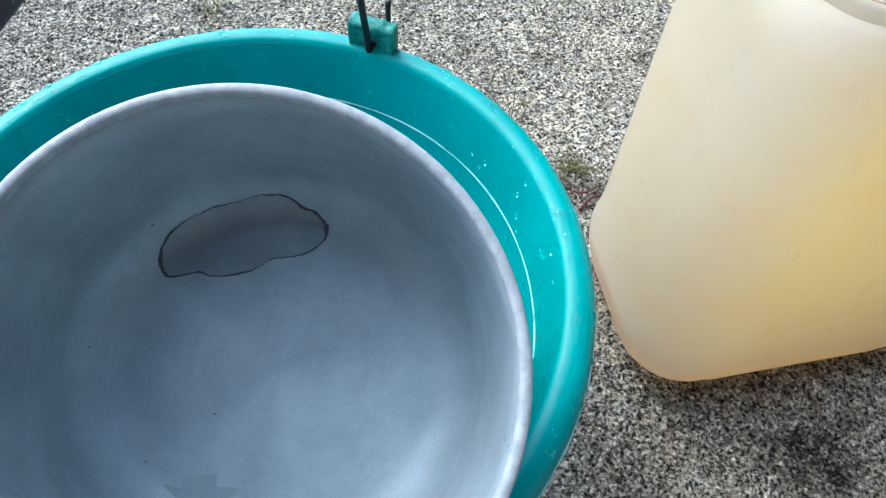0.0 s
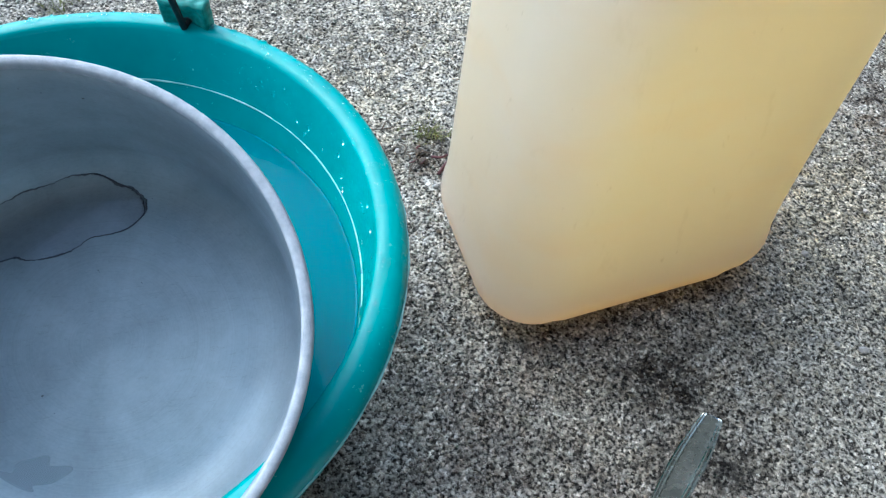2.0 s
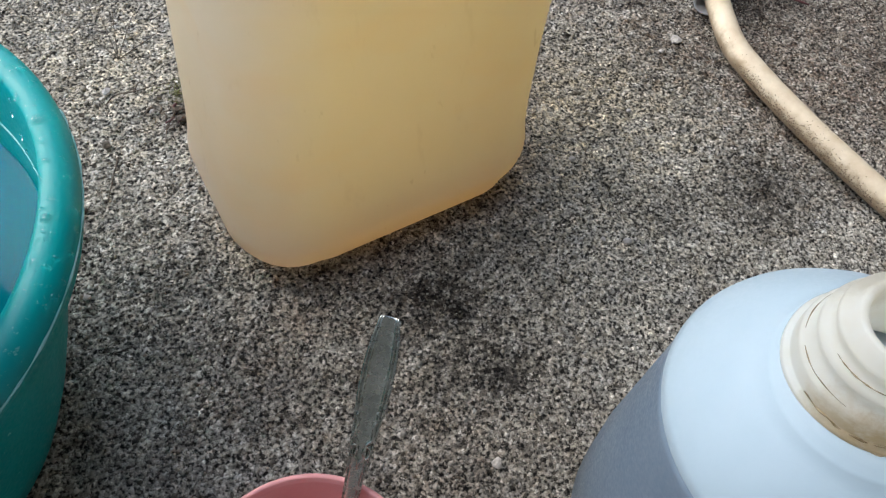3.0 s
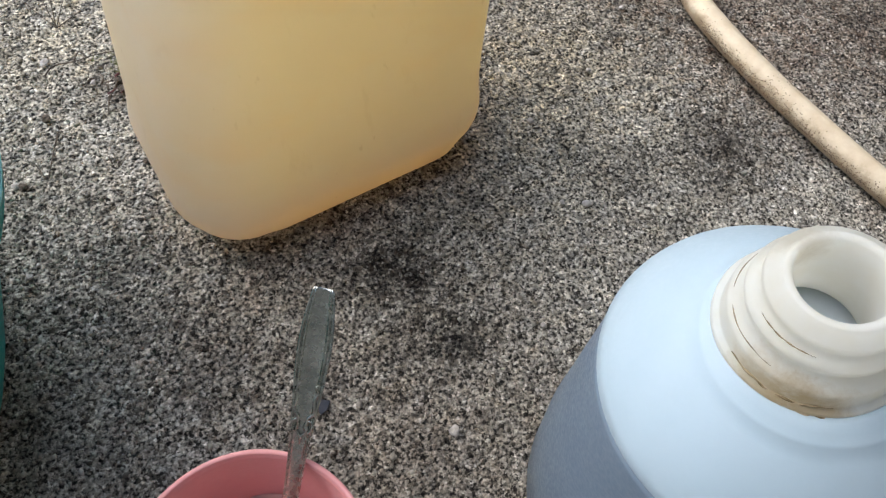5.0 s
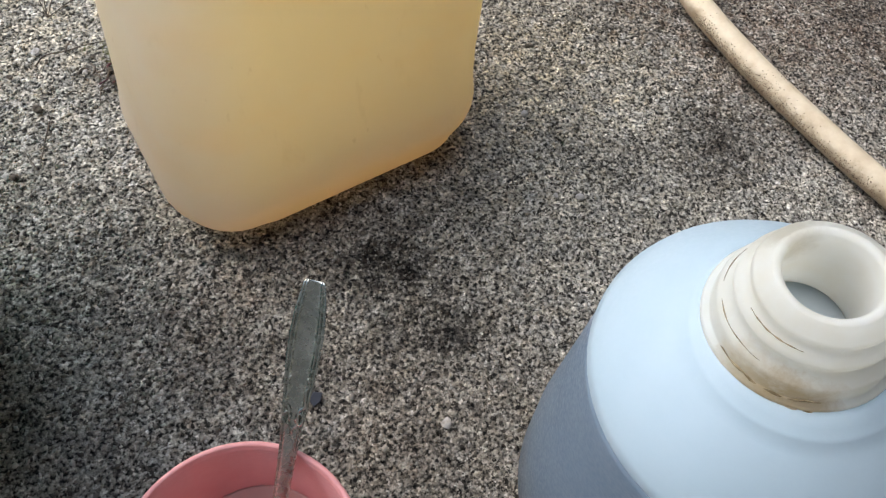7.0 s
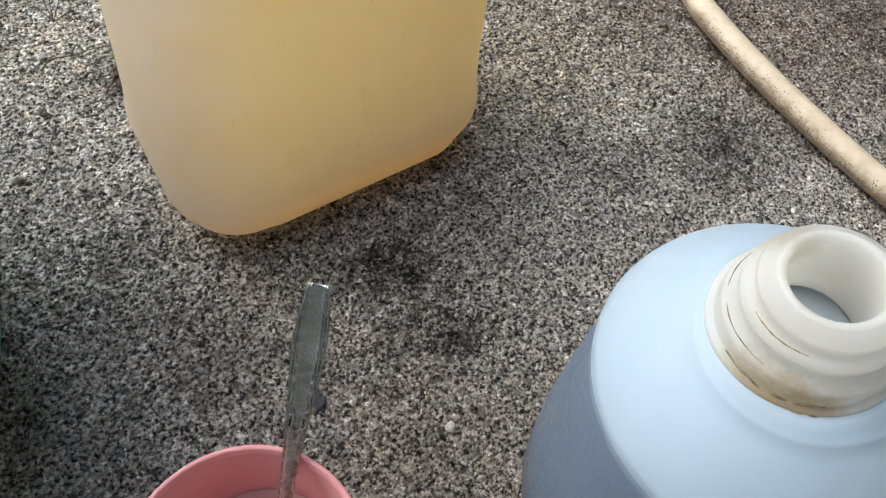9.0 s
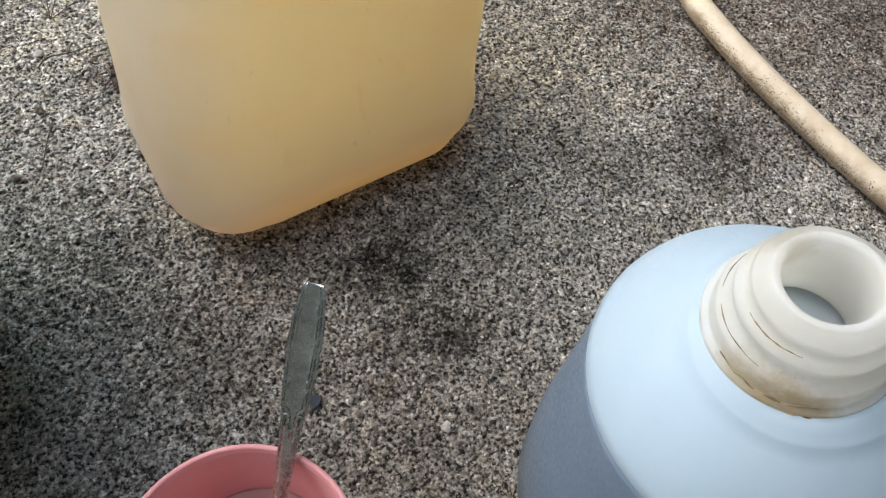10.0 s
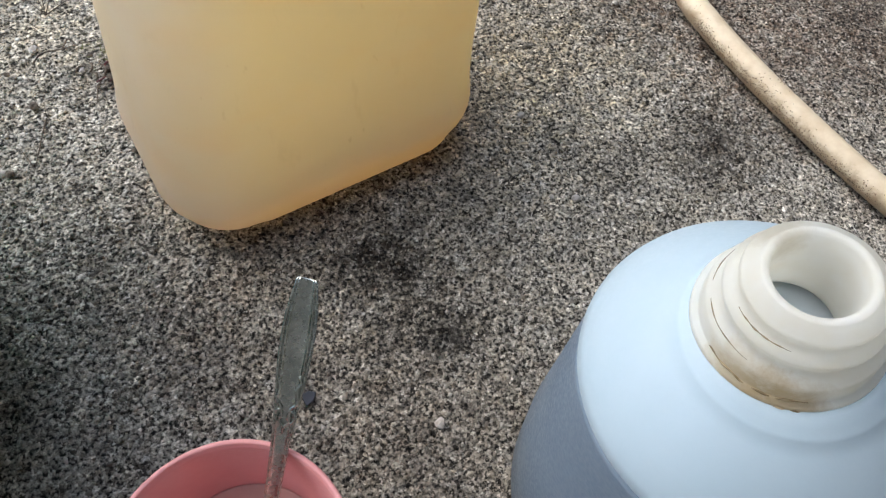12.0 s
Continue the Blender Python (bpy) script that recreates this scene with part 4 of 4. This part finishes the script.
# ---- drops on the bucket, small litter on the concrete ----
def drops():
    """Water beads on the bucket's rim and inner wall."""
    rng = random.Random(11)
    bm = bmesh.new()
    for k in range(330):
        a = radians(rng.uniform(-25, 150))
        rim = rng.random() < 0.72
        size = rng.choice((0.0007, 0.0009, 0.0012, 0.0015)) * rng.uniform(0.7, 1.25) if k > 26 else rng.uniform(0.0016, 0.0027)
        if rim:
            t = radians(rng.uniform(20, 112))
            p = Vector((0.1305 + 0.0092 * math.cos(t), 0, 0.1295 + 0.0092 * math.sin(t)))
            n = Vector((math.cos(t), 0, math.sin(t)))
        else:
            z = rng.uniform(0.104, 0.134)
            p, n = Vector((bucket_inner(z), 0, z)), Vector((-1, 0, 0.3)).normalized()
        spin = Matrix.Rotation(a, 4, "Z")
        p, n = spin @ p, spin @ n
        p.x += LEAN[0] * (p.z - LEAN[2])
        p.y += LEAN[1] * (p.z - LEAN[2])
        m = Matrix.Translation(p) @ n.to_track_quat("Z", "Y").to_matrix().to_4x4() @ Matrix.Diagonal((rng.uniform(0.8, 1.15), rng.uniform(0.75, 1.3), 0.46, 1))
        bmesh.ops.create_icosphere(bm, subdivisions=2, radius=size, matrix=m)
    ob = link("water_drops", bm, DROP)
    ob.location = BC
    ob.visible_shadow = False
    return tagged(ob, "small water drops beaded on the teal bucket", "water drops", kind="stuff")


drops()


def pebble(name, x, y, r, mat, label, seed, group="", flat=0.6):
    rng = random.Random(seed)
    bm = bmesh.new()
    bmesh.ops.create_icosphere(bm, subdivisions=2, radius=r)
    o = Vector((rng.uniform(0, 9), rng.uniform(0, 9), 0))
    for v in bm.verts:
        v.co *= 1 + 0.45 * noise.noise(v.co / r * 0.9 + o) + 0.25 * noise.noise(v.co / r * 2.3 + o)
        v.co.z *= flat
    ob = link(name, bm, mat, smooth=False)
    ob.location = (x, y, r * flat * 0.55)
    ob.rotation_euler = (0, 0, rng.uniform(0, 6))
    return tagged(ob, label, "pebble", group)


LOOSE = [(0.397, 0.127, 0.0027), (0.523, 0.289, 0.0042), (0.382, 0.133, 0.0017), (0.389, 0.199, 0.0026), (0.264, 0.02, 0.0032), (0.505, 0.281, 0.002), (0.0945, 0.331, 0.0032),
         (0.1215, 0.3065, 0.002), (0.071, 0.176, 0.002), (0.1455, 0.274, 0.0017), (0.52, 0.215, 0.002), (0.335, 0.06, 0.0016), (0.0695, 0.2385, 0.0022), (0.45, 0.23, 0.0019)]
for k, (x, y, r) in enumerate(LOOSE):
    pebble("pebble", x, y, r, STONE, "pale loose pebble lying on the concrete", k, "loose pebbles")
for k, (x, y, r) in enumerate([(0.0905, 0.2845, 0.0028), (0.139, 0.296, 0.003), (0.0735, 0.237, 0.0026), (0.0775, 0.314, 0.0018), (0.1425, 0.236, 0.0016), (0.127, 0.318, 0.0018), (0.1365, 0.3045, 0.0022), (0.60, 0.35, 0.004), (0.575, 0.29, 0.003), (0.66, 0.37, 0.006)]):
    pebble("clod", x, y, r, DIRT, "dark clod of dirt lying on the concrete", 40 + k, "dirt clods")


def chip():
    """A dark flat flake that stands a little off the ground."""
    bm = bmesh.new()
    out = [(-0.0045, -0.0022), (0.0, -0.0034), (0.0045, -0.0015), (0.0026, 0.0022), (-0.0008, 0.0038), (-0.003, 0.0015)]
    rings(bm, [[(x, y, 0.0) for x, y in out], [(x * 0.9, y * 0.9, 0.0018) for x, y in out]], True, True)
    ob = link("flake", bm, CHIP, smooth=False)
    ob.matrix_world = pose(0.2025, 0.0552, 0.0012, 8, -6, 35)
    return tagged(ob, "dark grey flake of plastic on the concrete", "flake")


chip()


def twig(pts, r, mat, label):
    ob = link("twig", tube(smooth_path(pts, 6), lambda t: r * (1 - 0.5 * t), 8), mat)
    return tagged(ob, label, "twig", "twigs")


twig([(0.622, 0.338, 0.002), (0.633, 0.322, 0.003), (0.648, 0.316, 0.002), (0.664, 0.302, 0.002)], 0.0017, TWIG, "thin dark red twig lying on the concrete")
twig([(0.097, 0.2715, 0.0022), (0.0925, 0.256, 0.002), (0.0875, 0.2385, 0.001)], 0.0005, DIRT, "hair-thin dark dry stalk on the concrete")
twig([(0.0865, 0.2385, 0.001), (0.083, 0.247, 0.0012), (0.0805, 0.2535, 0.001)], 0.0004, DIRT, "hair-thin dark dry stalk on the concrete")
twig([(0.0935, 0.319, 0.001), (0.1, 0.325, 0.0022), (0.113, 0.3265, 0.0016), (0.1245, 0.328, 0.0024), (0.1385, 0.3295, 0.0015)], 0.00055, DIRT, "thin dark dry root lying on the concrete")
twig([(0.112, 0.3265, 0.0014), (0.1165, 0.3335, 0.0024), (0.121, 0.3275, 0.0014)], 0.0006, DIRT, "short kinked piece of dry root on the concrete")
twig([(0.134, 0.299, 0.0012), (0.129, 0.288, 0.0022), (0.1265, 0.277, 0.001)], 0.0005, DIRT, "hair-thin dark dry stalk on the concrete")
for dx, dy, h in ((-0.019, 0.024, 0.012), (-0.006, 0.034, 0.016), (0.004, 0.036, 0.02), (0.016, 0.026, 0.015), (0.034, 0.016, 0.008)):
    twig([(0.105, 0.36, 0.0005), (0.105 + 0.5 * dx, 0.36 + 0.45 * dy, 0.62 * h), (0.105 + dx, 0.36 + dy, h)], 0.00035, DIRT, "thin dry grass stalk of a withered tuft")
twig([(0.148, 0.283, 0.0012), (0.156, 0.292, 0.003), (0.168, 0.297, 0.0015)], 0.0013, TWIG, "short reddish root fibre beside the jerrycan")
twig([(0.145, 0.299, 0.0012), (0.153, 0.297, 0.0028), (0.164, 0.305, 0.0015)], 0.0011, TWIG, "short reddish root fibre beside the jerrycan")


for k in range(16):
    rng = random.Random(300 + k)
    x, y, a = rng.gauss(0.134, 0.007), rng.gauss(0.299, 0.009), rng.uniform(0, 6.3)
    h = rng.uniform(0.005, 0.011)
    twig([(x, y, 0.001), (x + 0.5 * h * math.cos(a), y + 0.5 * h * math.sin(a), rng.uniform(0.0015, 0.003)), (x + h * math.cos(a + 0.5), y + h * math.sin(a + 0.5), 0.001)], rng.uniform(0.0004, 0.0009), rng.choice((TWIG, DIRT)), "short brown crumb of dry root beside the jerrycan")


def moss(where, count, sx, sy, seed):
    """A thin tuft of yellow-green weed in the concrete."""
    rng = random.Random(seed)
    bm = bmesh.new()
    for k in range(count):
        x, y = rng.gauss(0, sx), rng.gauss(0, sy)
        a, h, w = rng.uniform(0, 6.3), rng.uniform(0.003, 0.008), rng.uniform(0.0004, 0.0009)
        d, sd = Vector((math.cos(a), math.sin(a), 0)), Vector((-math.sin(a), math.cos(a), 0))
        p = Vector((x, y, 0))
        loops = [[p + sd * w * q + d * (h * t * t) + Vector((0, 0, h * 0.8 * t)) for q in (-(1 - t), 0.0, 1 - t)] for t in (0, 0.5, 0.95)]
        rings(bm, loops, closed=False)
    ob = link("weed_tuft", bm, MOSS)
    ob.location = where
    return tagged(ob, "small yellow-green weed tuft growing from the concrete", "weed", kind="stuff")


moss((-0.133, 0.462, 0.0), 70, 0.008, 0.02, 7)
moss((0.147, 0.321, 0.0), 110, 0.008, 0.004, 8)
moss((-0.29, 0.40, 0.0), 40, 0.012, 0.03, 9)


def hose_sand():
    """Wet sand that clings to the hose's underside."""
    rng = random.Random(9)
    pts = smooth_path([(0.560, 0.268, 0.0095), (0.561, 0.235, 0.0095), (0.567, 0.195, 0.0095), (0.577, 0.149, 0.0095), (0.597, 0.078, 0.0095), (0.63, -0.01, 0.0095)], 30)
    bm = bmesh.new()
    for k in range(9500):
        i = rng.randrange(1, len(pts) - 1)
        d = (pts[i + 1] - pts[i - 1]).normalized()
        sd = Vector((d.y, -d.x, 0))
        clump = noise.noise(pts[i] * 70)
        a = radians(min(80, abs(rng.gauss(0, 20 + 30 * max(0.0, clump))) - 16))
        n = (sd * rng.choice((-1, -1, -1, 1)) * math.cos(a) + Vector((0, 0, 1)) * math.sin(a))
        p = pts[i] + n * 0.0094 + d * rng.uniform(-0.002, 0.002)
        r = rng.uniform(0.0002, 0.0006)
        vs = [bm.verts.new(p + Vector(v) * r * rng.uniform(0.6, 1.3)) for v in ((1, 0, 0), (0, 1, 0), (-1, 0, 0), (0, -1, 0), (0, 0, 1), (0, 0, -1))]
        for f in ((0, 1, 4), (1, 2, 4), (2, 3, 4), (3, 0, 4), (1, 0, 5), (2, 1, 5), (3, 2, 5), (0, 3, 5)):
            bm.faces.new([vs[q] for q in f])
    return tagged(link("hose_sand", bm, HOSE_DIRT, smooth=False), "dark sand clinging to the cream hose", "sand", kind="stuff")


hose_sand()
